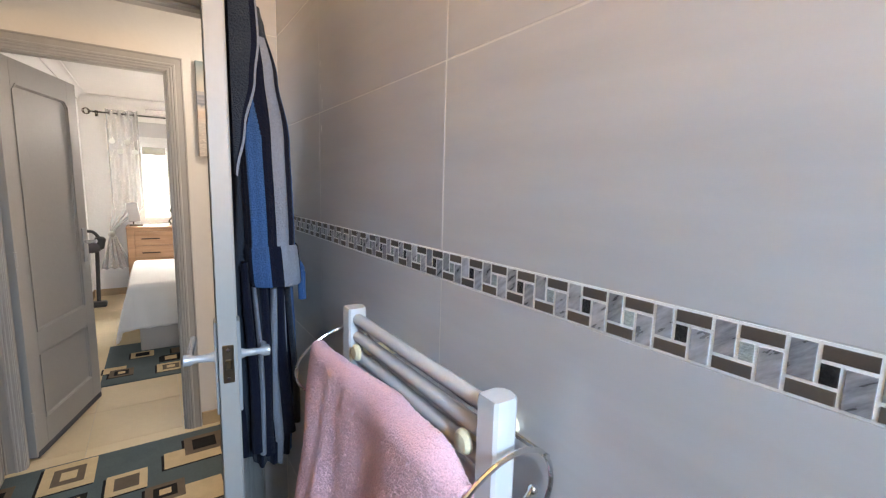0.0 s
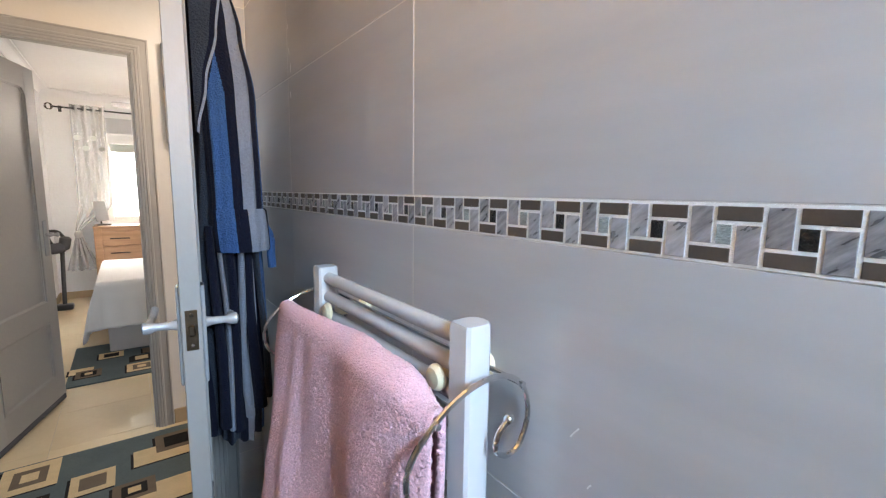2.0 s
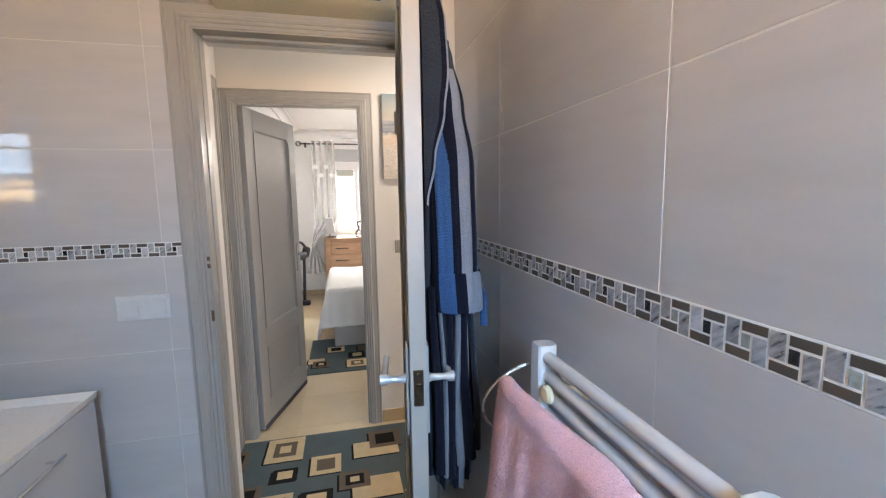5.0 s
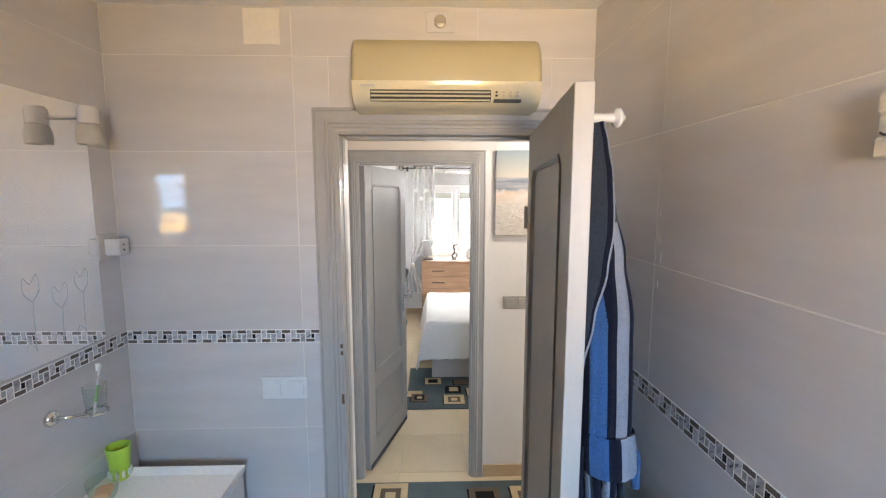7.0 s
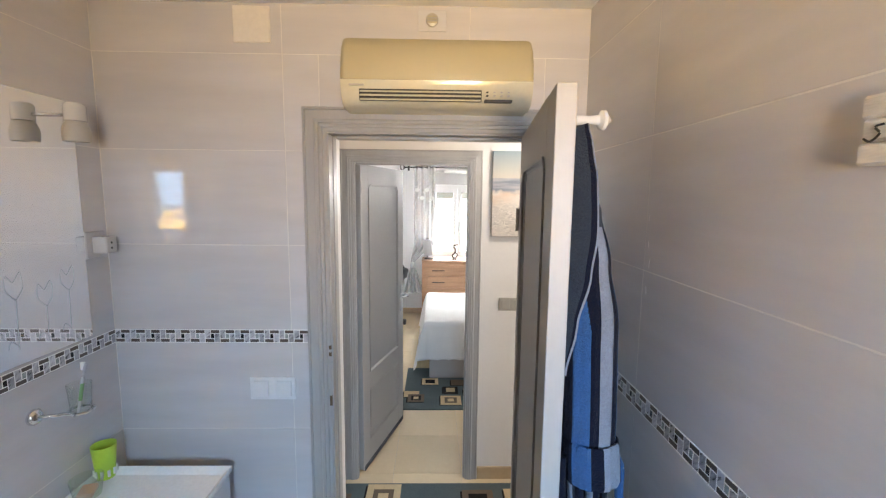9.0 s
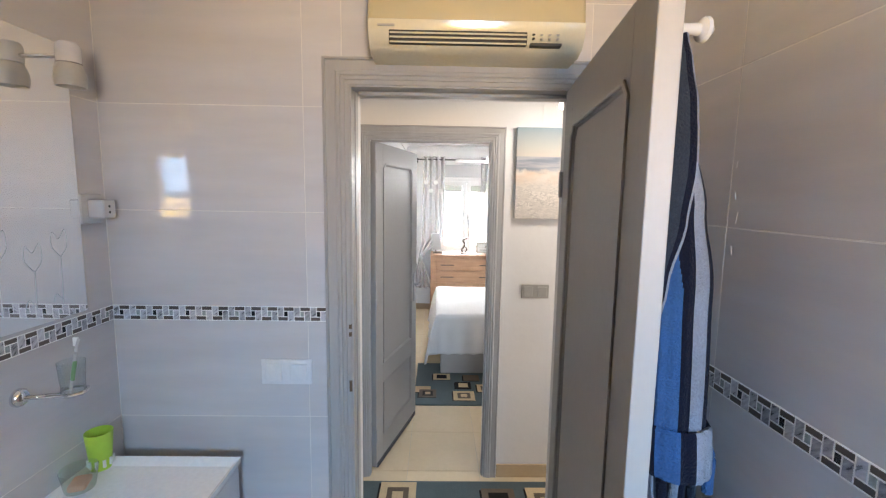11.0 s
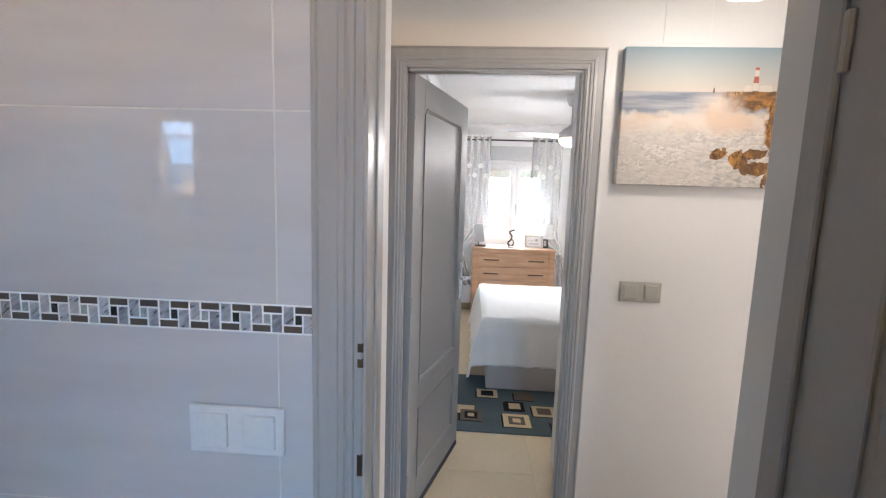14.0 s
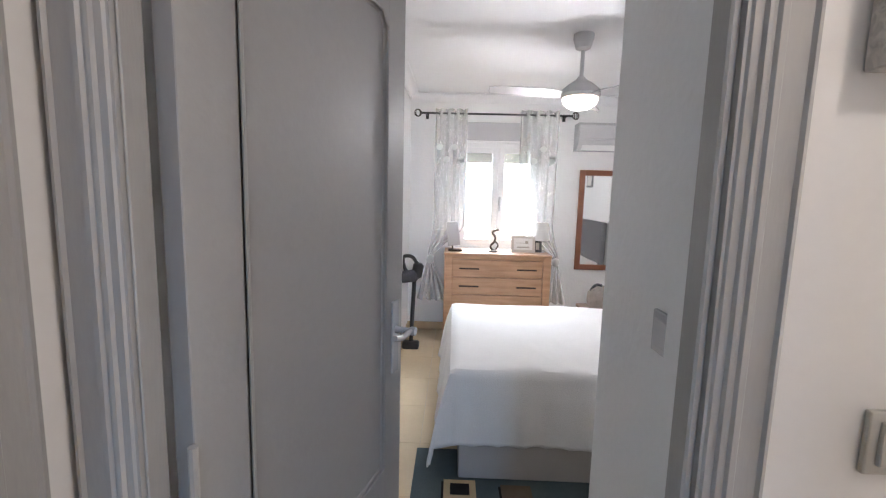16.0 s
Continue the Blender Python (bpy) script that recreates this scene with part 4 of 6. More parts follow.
part("handwriting", merged(stroke(((0.028, 0.022), (0.018, 0.020), (0.024, 0.012), (0.014, 0.004), (0.006, 0.008))), stroke(((0.050, 0.032), (0.040, 0.012), (0.036, 0.002))), stroke(((0.032, 0.024), (0.060, 0.026))),
                           stroke(((0.040, 0.012), (0.052, 0.014), (0.056, 0.004), (0.066, 0.008))), stroke(((0.070, 0.006), (0.082, 0.016), (0.074, 0.004), (0.090, 0.006)))), M_BLACK, sign)

# pale scuffs on the tiles beside the radiator
for y, z, dy, dz in ((0.545, 1.083, -0.010, 0.014), (0.520, 1.035, -0.004, 0.006), (0.512, 1.012, -0.006, -0.003), (0.470, 1.005, -0.008, 0.010), (0.492, 0.998, -0.003, 0.003), (1.494, 1.60, 0.003, 0.018), (1.490, 1.665, -0.004, 0.024), (1.496, 1.715, 0.004, 0.016), (1.503, 1.78, -0.003, 0.014)):
    solid("scuff_mark", wire(((XR - 0.0001, y, z), (XR - 0.0003, y + dy / 2, z + dz / 2 + 0.0008), (XR - 0.0001, y + dy, z + dz)), 0.0009, 5), M_SCUFF, "small pale scuff on the grey wall tile", "scuff mark", "scuffs by the radiator")

# mirror, lamp, socket
mirror = thing("bathroom_mirror", "frameless bathroom mirror with etched plant pattern", "mirror")
part("mirror_glass", bm_box((XL + 0.001, 0.98, 1.358), (XL + 0.009, 1.880, 2.115), 0.0008), M_MIRROR, mirror)


def etch(pts, r=0.0010):
    return wire(curve_points([(XL + 0.0093, y, z) for y, z in pts], 4), r, 5)


for y0, h in ((1.80, 0.13), (1.72, 0.10), (1.63, 0.14)):
    part("etched_plant", merged(etch(((y0, 1.40), (y0 + 0.004, 1.40 + h))), etch(((y0 + 0.004, 1.40 + h), (y0 - 0.022, 1.43 + h), (y0 - 0.018, 1.47 + h), (y0, 1.45 + h), (y0 + 0.022, 1.475 + h), (y0 + 0.026, 1.43 + h), (y0 + 0.004, 1.40 + h))), etch(((y0, 1.41), (y0 - 0.02, 1.43), (y0 - 0.03, 1.41)))), M_ETCH, mirror)
wl = thing("mirror_lamp", "white spot lamp with frosted shade fixed to the mirror", "wall lamp")
part("arm", rod((XL + 0.009, 1.795, 2.062), (XL + 0.075, 1.795, 2.062), 0.006, 10), M_CHROME, wl, smooth=True)
part("lamp_body", lathe(((0.004, 0.046), (0.022, 0.043), (0.028, 0.034), (0.028, -0.008)), (XL + 0.085, 1.795, 2.052), (0, 0, 1), 18), M_WHITE, wl, smooth=True)
part("shade", lathe(((0.026, 0.002), (0.033, -0.014), (0.036, -0.034), (0.033, -0.056), (0.031, -0.056), (0.024, 0.0)), (XL + 0.085, 1.795, 2.040), (0, 0, 1), 18), M_FROST, wl, "frosted glass shade", smooth=True)
sk = thing("wall_socket", "white wall socket with a plugged-in adapter beside the mirror", "socket")
part("plate", bm_box((XL + 0.0005, 1.884, 1.615), (XL + 0.010, 1.968, 1.705), 0.003), M_WHITE, sk)
ad = part("adapter", bm_box((XL + 0.0105, 1.905, 1.632), (XL + 0.060, 1.955, 1.688), 0.004), M_WHITE, sk)
for z in (1.65, 1.668):
    part("socket_hole", rod((XL + 0.0595, 1.928, z), (XL + 0.0608, 1.928, z), 0.004, 8), M_BLACK, ad)

# vanity with washbasin
van = thing("vanity_unit", "white gloss vanity unit standing beside the doorway", "vanity unit")
VX, VY0, VY1, VZ = -0.505, 1.06, 1.885, 0.885
part("carcass", bm_box((XL + 0.001, VY0 + 0.01, 0.12), (VX - 0.022, VY1 - 0.01, VZ - 0.022), 0.002), M_WHITE, van)
for k in range(2):
    z0, z1 = 0.13 + 0.37 * k, 0.49 + 0.37 * k
    dr = part("drawer_front", bm_box((VX - 0.0215, VY0 + 0.012, z0), (VX - 0.004, VY1 - 0.012, min(z1, VZ - 0.026)), 0.002), M_WHITE, van)
    zc = z1 - 0.05 if k == 0 else VZ - 0.085
    part("handle", merged(rod((VX + 0.022, 1.30, zc), (VX + 0.022, 1.66, zc), 0.005, 10), rod((VX - 0.004, 1.33, zc), (VX + 0.022, 1.33, zc), 0.004, 8), rod((VX - 0.004, 1.63, zc), (VX + 0.022, 1.63, zc), 0.004, 8)), M_CHROME, dr, "chrome bar handle", smooth=True)
for y in (VY0 + 0.05, VY1 - 0.05):
    for x in (XL + 0.05, VX - 0.06):
        part("leg", rod((x, y, 0), (x, y, 0.12), 0.014, 10), M_CHROME, van)
bs = bm_box((XL + 0.001, VY0, VZ - 0.02), (VX, VY1, VZ), 0.0)
bs.faces.ensure_lookup_table()
topf = max(bs.faces, key=lambda f: f.calc_center_median().z)
r = bmesh.ops.inset_individual(bs, faces=[topf], thickness=0.055)
r = bmesh.ops.inset_individual(bs, faces=[topf], thickness=0.02)
bmesh.ops.translate(bs, verts=topf.verts[:], vec=(0, 0, -0.012))
r = bmesh.ops.inset_individual(bs, faces=[topf], thickness=0.06)
bmesh.ops.translate(bs, verts=topf.verts[:], vec=(0, 0, -0.05))
bmesh.ops.bevel(bs, geom=[e for e in bs.edges], offset=0.004, segments=2, profile=0.5, affect="EDGES")
basin = solid("washbasin", bs, M_CERAMIC, "white ceramic washbasin top on the vanity", "washbasin", smooth=True)
part("drain", lathe(((0.022, 0), (0.024, 0.003), (0.010, 0.005)), (-0.73, 1.42, VZ - 0.066), (0, 0, 1), 18), M_CHROME, basin, "chrome drain", smooth=True)
tap = thing("basin_tap", "chrome mixer tap on the washbasin", "tap")
part("tap_body", merged(lathe(((0.024, 0), (0.022, 0.01), (0.018, 0.09), (0.019, 0.11), (0.004, 0.118)), (-0.905, 1.45, VZ + 0.0005), (0, 0, 1), 16), wire(curve_points(((-0.905, 1.45, VZ + 0.07), (-0.86, 1.45, VZ + 0.085), (-0.80, 1.45, VZ + 0.08))), 0.011, 10)), M_CHROME, tap, smooth=True)
part("tap_lever", wire(curve_points(((-0.905, 1.45, VZ + 0.112), (-0.87, 1.45, VZ + 0.13), (-0.83, 1.45, VZ + 0.145))), 0.006, 8), M_CHROME, tap, smooth=True)
cup = thing("green_cup", "lime green plastic tumbler on the washbasin ledge", "cup")
part("cup_wall", lathe(((0.002, 0.0), (0.026, 0.0), (0.036, 0.115), (0.0345, 0.115), (0.025, 0.004), (0.002, 0.004)), (-0.898, 1.828, VZ + 0.0005), (0, 0, 1), 24), M_LIME, cup, smooth=True)
for k in range(10):
    a = 2 * math.pi * k / 10
    part("cut_out", bm_box((-0.898 + 0.030 * math.cos(a) - 0.003, 1.828 + 0.030 * math.sin(a) - 0.003, VZ + 0.012), (-0.898 + 0.030 * math.cos(a) + 0.003, 1.828 + 0.030 * math.sin(a) + 0.003, VZ + 0.034)), M_CERAMIC, cup)
tray = thing("soap_tray", "clear plastic tray with a peach soap on the washbasin", "soap tray")
part("tray_wall", lathe(((0.002, 0.0), (0.035, 0.0), (0.045, 0.06)), (-0.885, 1.735, VZ + 0.0005), (0, 0, 1), 20, caps=False), M_CLEARPLASTIC, tray, smooth=True)
part("soap", moved(bm_box((-0.022, -0.03, 0.0), (0.022, 0.03, 0.02), 0.008, 2), pose(-0.885, 1.735, VZ + 0.005, 0, 0, 20)), M_SPONGE, tray, smooth=True)
th = thing("toothbrush_holder", "chrome wall holder with a glass and a toothbrush", "toothbrush holder")
part("wall_rose", lathe(((0.024, 0), (0.024, 0.006), (0.018, 0.014), (0.012, 0.018)), (XL + 0.0005, 1.655, 1.190), (1, 0, 0), 18), M_CHROME, th, smooth=True)
TY, TZ = 1.742, 1.168
part("arm", wire(curve_points(((XL + 0.015, 1.655, 1.190), (XL + 0.042, 1.668, 1.186), (XL + 0.058, 1.695, 1.178), (XL + 0.064, TY - 0.032, TZ))), 0.006, 10), M_CHROME, th, smooth=True)
part("ring", wire([(XL + 0.065 + 0.031 * math.cos(2 * math.pi * k / 20), TY + 0.031 * math.sin(2 * math.pi * k / 20), TZ) for k in range(21)], 0.0045, 8), M_CHROME, th, smooth=True)
part("glass", lathe(((0.002, -0.012), (0.024, -0.012), (0.0265, 0.0), (0.032, 0.085), (0.0312, 0.085), (0.0255, 0.0)), (XL + 0.065, TY, TZ), (0, 0, 1), 24, caps=False), M_GLASS, th, "clear drinking glass", smooth=True)
tb = thing("toothbrush", "white and green toothbrush leaning in the glass", "toothbrush")
part("handle", wire(curve_points(((XL + 0.060, TY - 0.006, TZ - 0.008), (XL + 0.066, TY + 0.003, TZ + 0.05), (XL + 0.070, TY + 0.010, TZ + 0.10), (XL + 0.076, TY + 0.018, TZ + 0.142))), 0.0042, 8), M_WHITE, tb, smooth=True)
part("grip", wire(curve_points(((XL + 0.064, TY + 0.000, TZ + 0.03), (XL + 0.069, TY + 0.008, TZ + 0.082))), 0.0050, 8), M_GRIP, tb, "green rubber grip", smooth=True)
part("bristles", bm_box((XL + 0.062, TY + 0.013, TZ + 0.122), (XL + 0.074, TY + 0.021, TZ + 0.146), 0.001), M_PVC, tb)

# ---- hallway ----
canvas = thing("canvas_print", "canvas print of a stormy coast with a red and white lighthouse", "picture")
CX0, CX1, CZ0, CZ1, CY = 0.545, 1.345, 1.598, 2.105, YW - 0.036


def sea_paint():
    """The picture on the canvas: sky, sea and foam by height, an orange cliff to one side."""
    m = surf("canvas_painting", (0.5, 0.5, 0.5), 0.75)
    n, li = m.node_tree.nodes, m.node_tree.links
    tc = n.new("ShaderNodeTexCoord")
    sep = n.new("ShaderNodeSeparateXYZ")
    li.new(tc.outputs["Object"], sep.inputs[0])

    def rng(src, a, b):
        q = n.new("ShaderNodeMapRange")
        q.inputs["From Min"].default_value, q.inputs["From Max"].default_value = a, b
        li.new(src, q.inputs["Value"])
        return q.outputs["Result"]

    def maths(op, x, y):
        q = n.new("ShaderNodeMath")
        q.operation = op
        for k, v in enumerate((x, y)):
            if isinstance(v, (int, float)):
                q.inputs[k].default_value = v
            else:
                li.new(v, q.inputs[k])
        return q.outputs[0]

    def nz(scale, sx=1.0, detail=6, dist=0.0):
        mp = n.new("ShaderNodeMapping")
        mp.inputs["Scale"].default_value = (sx, 1, 1)
        li.new(tc.outputs["Object"], mp.inputs["Vector"])
        q = n.new("ShaderNodeTexNoise")
        q.inputs["Scale"].default_value, q.inputs["Detail"].default_value, q.inputs["Distortion"].default_value = scale, detail, dist
        li.new(mp.outputs[0], q.inputs["Vector"])
        return q.outputs["Fac"]

    def mix(f, a, b):
        q = n.new("ShaderNodeMix")
        q.data_type = "RGBA"
        for k, v in (("Factor", f), ("A", a), ("B", b)):
            if isinstance(v, tuple):
                q.inputs[k].default_value = (*v, 1)
            else:
                li.new(v, q.inputs[k])
        return q.outputs["Result"]

    def step(src, a, b):
        return rng(src, a, b)

    u = rng(sep.outputs["X"], CX0, CX0 + 0.85 * (CX1 - CX0))
    v = rng(sep.outputs["Z"], CZ0, CZ1)
    rough_line = maths("MULTIPLY", maths("SUBTRACT", nz(26, 1.0, 10), 0.5), 0.11)
    wv = maths("ADD", v, rough_line)
    wu = maths("ADD", u, rough_line)
    skyc = mix(rng(v, 0.68, 1.0), (0.47, 0.42, 0.36), (0.20, 0.26, 0.29))
    sea = mix(rng(nz(30, 0.10), 0.42, 0.58), (0.17, 0.19, 0.23), (0.34, 0.34, 0.36))
    swirl = nz(9, 0.8, 3, 2.2)
    foam = mix(rng(nz(46, 0.42, 14, 2.0), 0.36, 0.62), mix(rng(u, 0.25, 0.8), (0.45, 0.415, 0.385), (0.29, 0.27, 0.255)), (0.56, 0.51, 0.46))
    foam = mix(rng(swirl, 0.46, 0.60), foam, mix(rng(nz(70, 0.5, 10, 1.5), 0.4, 0.6), (0.40, 0.37, 0.34), (0.62, 0.57, 0.52)))
    spray = mix(rng(nz(9, 0.8, 6, 0.6), 0.35, 0.62), (0.56, 0.42, 0.32), (0.60, 0.53, 0.47))
    rock = mix(rng(nz(40, 1.8, 14, 0.9), 0.38, 0.60), (0.07, 0.032, 0.012), (0.44, 0.20, 0.035))
    rock = mix(maths("MULTIPLY", rng(nz(13, 1.0, 8, 0.6), 0.48, 0.62), 0.8), rock, (0.09, 0.045, 0.018))
    turf = mix(rng(nz(60, 0.4, 10), 0.4, 0.6), (0.10, 0.05, 0.018), (0.28, 0.13, 0.035))
    c = mix(step(wv, 0.46, 0.54), foam, sea)
    c = mix(maths("MULTIPLY", step(wv, 0.37, 0.46), step(wv, 0.55, 0.50)), c, spray)
    c = mix(step(v, 0.684, 0.688), c, skyc)
    c = mix(maths("MULTIPLY", maths("MULTIPLY", step(wu, 0.50, 0.60), step(wv, 0.54, 0.58)), step(v, 0.694, 0.688)), c, rock)
    c = mix(maths("MULTIPLY", maths("MULTIPLY", step(wu, 0.62, 0.66), step(wv, 0.60, 0.63)), step(v, 0.700, 0.694)), c, turf)
    mist = maths("MULTIPLY", maths("MULTIPLY", step(wu, 0.34, 0.50), step(wu, 0.68, 0.52)), maths("MULTIPLY", step(wv, 0.36, 0.46), step(wv, 0.72, 0.60)))
    c = mix(mist, c, spray)
    foot = maths("MAXIMUM", maths("SUBTRACT", 0.34, v), 0.0)
    front = maths("SUBTRACT", wu, maths("MULTIPLY", foot, 0.30))
    c = mix(maths("MULTIPLY", step(front, 0.775, 0.79), step(v, 0.66, 0.62)), c, rock)
    def blob(cu, cv, ru, rv):
        du = maths("DIVIDE", maths("SUBTRACT", wu, cu), ru)
        dv = maths("DIVIDE", maths("SUBTRACT", wv, cv), rv)
        return rng(maths("ADD", maths("MULTIPLY", du, du), maths("MULTIPLY", dv, dv)), 1.05, 0.9)

    boulder = blob(0.545, 0.245, 0.045, 0.030)
    for spot in ((0.655, 0.205, 0.055, 0.065), (0.745, 0.14, 0.075, 0.055), (0.84, 0.06, 0.06, 0.055), (0.74, 0.25, 0.06, 0.035)):
        boulder = maths("MAXIMUM", boulder, blob(*spot))
    c = mix(boulder, c, rock)
    li.new(c, n["Principled BSDF"].inputs["Base Color"])
    return m


M_PAINT = sea_paint()
part("stretched_canvas", bm_box((CX0, CY, CZ0), (CX1, YW - 0.001, CZ1), 0.002), M_PAINT, canvas)
M_INK_RED = surf("painted_red", (0.34, 0.09, 0.06), 0.75)
M_INK_PALE = surf("painted_pale_stone", (0.50, 0.44, 0.38), 0.75)
M_INK_ROOF = surf("painted_dark_roof", (0.16, 0.12, 0.10), 0.75)
lx = CX0 + 0.595 * (CX1 - CX0)
lz = CZ0 + 0.70 * (CZ1 - CZ0)


def flat_shape(pts):
    """A painted patch a hair above the canvas."""
    return rings([[(x, y, z) for x, z in pts] for y in (CY - 0.0009, CY - 0.0001)])


for mt, h0, h1 in ((M_INK_PALE, 0.0, 0.026), (M_INK_RED, 0.026, 0.050), (M_INK_PALE, 0.050, 0.072), (M_INK_RED, 0.072, 0.082)):
    w0, w1 = 0.0105 - 0.05 * h0, 0.0105 - 0.05 * h1
    part("painted_tower", flat_shape(((lx - w0, lz + h0), (lx + w0, lz + h0), (lx + w1, lz + h1), (lx - w1, lz + h1))), mt, canvas)
for x0, w, h in ((-0.04, 0.028, 0.010), (0.014, 0.045, 0.011), (0.095, 0.045, 0.012), (0.145, 0.10, 0.010)):
    part("painted_house", flat_shape(((lx + x0, lz - 0.004), (lx + x0 + w, lz - 0.004), (lx + x0 + w, lz + h), (lx + x0, lz + h))), M_INK_PALE, canvas)
    part("painted_roof", flat_shape(((lx + x0 - 0.003, lz + h), (lx + x0 + w + 0.003, lz + h), (lx + x0 + w - 0.008, lz + h + 0.008), (lx + x0 + 0.008, lz + h + 0.008))), M_INK_ROOF if x0 > 0.1 else M_INK_PALE, canvas)
part("painted_beacon", flat_shape(((lx - 0.150, lz - 0.010), (lx - 0.143, lz - 0.010), (lx - 0.144, lz + 0.008), (lx - 0.149, lz + 0.008))), M_INK_ROOF, canvas)

lampc = thing("hall_lamp", "ceiling lamp with a lit white glass bell shade", "ceiling lamp")
part("ceiling_plate", lathe(((0.05, 0), (0.05, -0.02), (0.012, -0.03)), (0.775, 2.62, TOP - 0.0005), (0, 0, 1), 20), M_WHITE, lampc, smooth=True)
part("stem", rod((0.775, 2.62, TOP - 0.03), (0.775, 2.62, 2.27), 0.008, 10), M_CHROME, lampc)
sh = part("glass_shade", lathe(((0.02, 0.14), (0.045, 0.135), (0.075, 0.10), (0.105, 0.05), (0.118, 0.0), (0.115, 0.0), (0.10, 0.05), (0.07, 0.098), (0.04, 0.13)), (0.775, 2.62, 2.135), (0, 0, 1), 28), M_SHADE_ON, lampc, "glowing white glass shade", smooth=True)
solid("wall_hatch", bm_box((0.69, YW - 0.003, 2.128), (0.86, YW - 0.0005, 2.30), 0.001), M_PLASTER, "painted junction box cover on the hallway wall", "wall hatch")


def rug(name, x0, x1, y0, y1, motifs, label):
    """A low pile rug with raised nested squares; motif: x, y, width, depth, colours from the outside in."""
    ob = thing(name, label, "rug")
    part("field", bm_box((x0, y0, 0.0005), (x1, y1, 0.010), 0.003), M_RUGBLUE, ob)
    col = {"c": M_RUGCREAM, "b": M_RUGBROWN, "k": M_RUGBLACK, "t": M_RUGBLUE}
    for k, (x, y, w, d, cols) in enumerate(motifs):
        # black slab offset under each motif, drawn as its drop shadow
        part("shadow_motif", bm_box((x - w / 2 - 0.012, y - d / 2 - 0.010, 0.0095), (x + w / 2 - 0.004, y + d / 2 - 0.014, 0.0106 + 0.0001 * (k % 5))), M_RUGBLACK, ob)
        z = 0.0112 + 0.00012 * (k % 7)
        for j, c in enumerate(cols):
            f = (1.0, 0.60, 0.30)[j]
            part("motif", bm_box((x - w * f / 2, y - d * f / 2, 0.0098), (x + w * f / 2, y + d * f / 2, z + 0.0009 * j), 0.0004), col[c], ob)
    return ob


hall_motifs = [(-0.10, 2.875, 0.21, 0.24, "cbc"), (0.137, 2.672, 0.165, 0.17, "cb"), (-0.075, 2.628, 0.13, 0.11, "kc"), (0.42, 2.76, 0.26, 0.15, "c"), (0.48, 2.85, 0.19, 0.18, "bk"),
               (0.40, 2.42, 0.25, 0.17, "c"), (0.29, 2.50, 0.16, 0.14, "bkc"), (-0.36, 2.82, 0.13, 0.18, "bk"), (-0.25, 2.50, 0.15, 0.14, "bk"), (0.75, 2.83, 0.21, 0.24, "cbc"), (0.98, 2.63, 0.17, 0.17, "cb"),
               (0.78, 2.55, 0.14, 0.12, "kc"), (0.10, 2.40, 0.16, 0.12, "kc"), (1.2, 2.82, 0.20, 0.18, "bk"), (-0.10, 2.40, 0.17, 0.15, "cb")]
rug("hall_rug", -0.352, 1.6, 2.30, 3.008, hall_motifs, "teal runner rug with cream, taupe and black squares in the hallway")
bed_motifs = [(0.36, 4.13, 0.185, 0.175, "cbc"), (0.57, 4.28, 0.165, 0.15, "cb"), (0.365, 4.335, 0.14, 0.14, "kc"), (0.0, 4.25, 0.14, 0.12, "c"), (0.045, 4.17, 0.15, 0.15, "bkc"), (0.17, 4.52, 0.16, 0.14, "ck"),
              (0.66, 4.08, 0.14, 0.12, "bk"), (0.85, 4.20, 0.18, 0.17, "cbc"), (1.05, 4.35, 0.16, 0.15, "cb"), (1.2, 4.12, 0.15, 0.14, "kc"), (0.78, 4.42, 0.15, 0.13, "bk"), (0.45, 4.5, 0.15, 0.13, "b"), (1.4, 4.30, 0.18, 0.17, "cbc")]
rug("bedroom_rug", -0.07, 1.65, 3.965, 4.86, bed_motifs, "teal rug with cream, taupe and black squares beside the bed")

# ---- bedroom ----
bed = thing("bed", "double bed with grey base and white spread", "bed")
BX, BXE, BYN, BYF, BT = 0.11, 2.02, 4.585, 5.90, 0.60
part("bed_base", bm_box((BX + 0.05, BYN + 0.015, 0.012), (BXE, BYF - 0.02, 0.30), 0.012, 2), M_BEDBASE, bed, "grey upholstered base", smooth=True)
part("mattress", bm_box((BX + 0.02, BYN, 0.30), (BXE, BYF, BT - 0.012), 0.03, 3), M_BEDSPREAD, bed, smooth=True)
part("headboard", bm_box((BXE + 0.005, BYN - 0.05, 0.0), (2.10, BYF + 0.05, 1.15), 0.02, 2), M_HEADGREY, bed, "charcoal upholstered headboard", smooth=True)


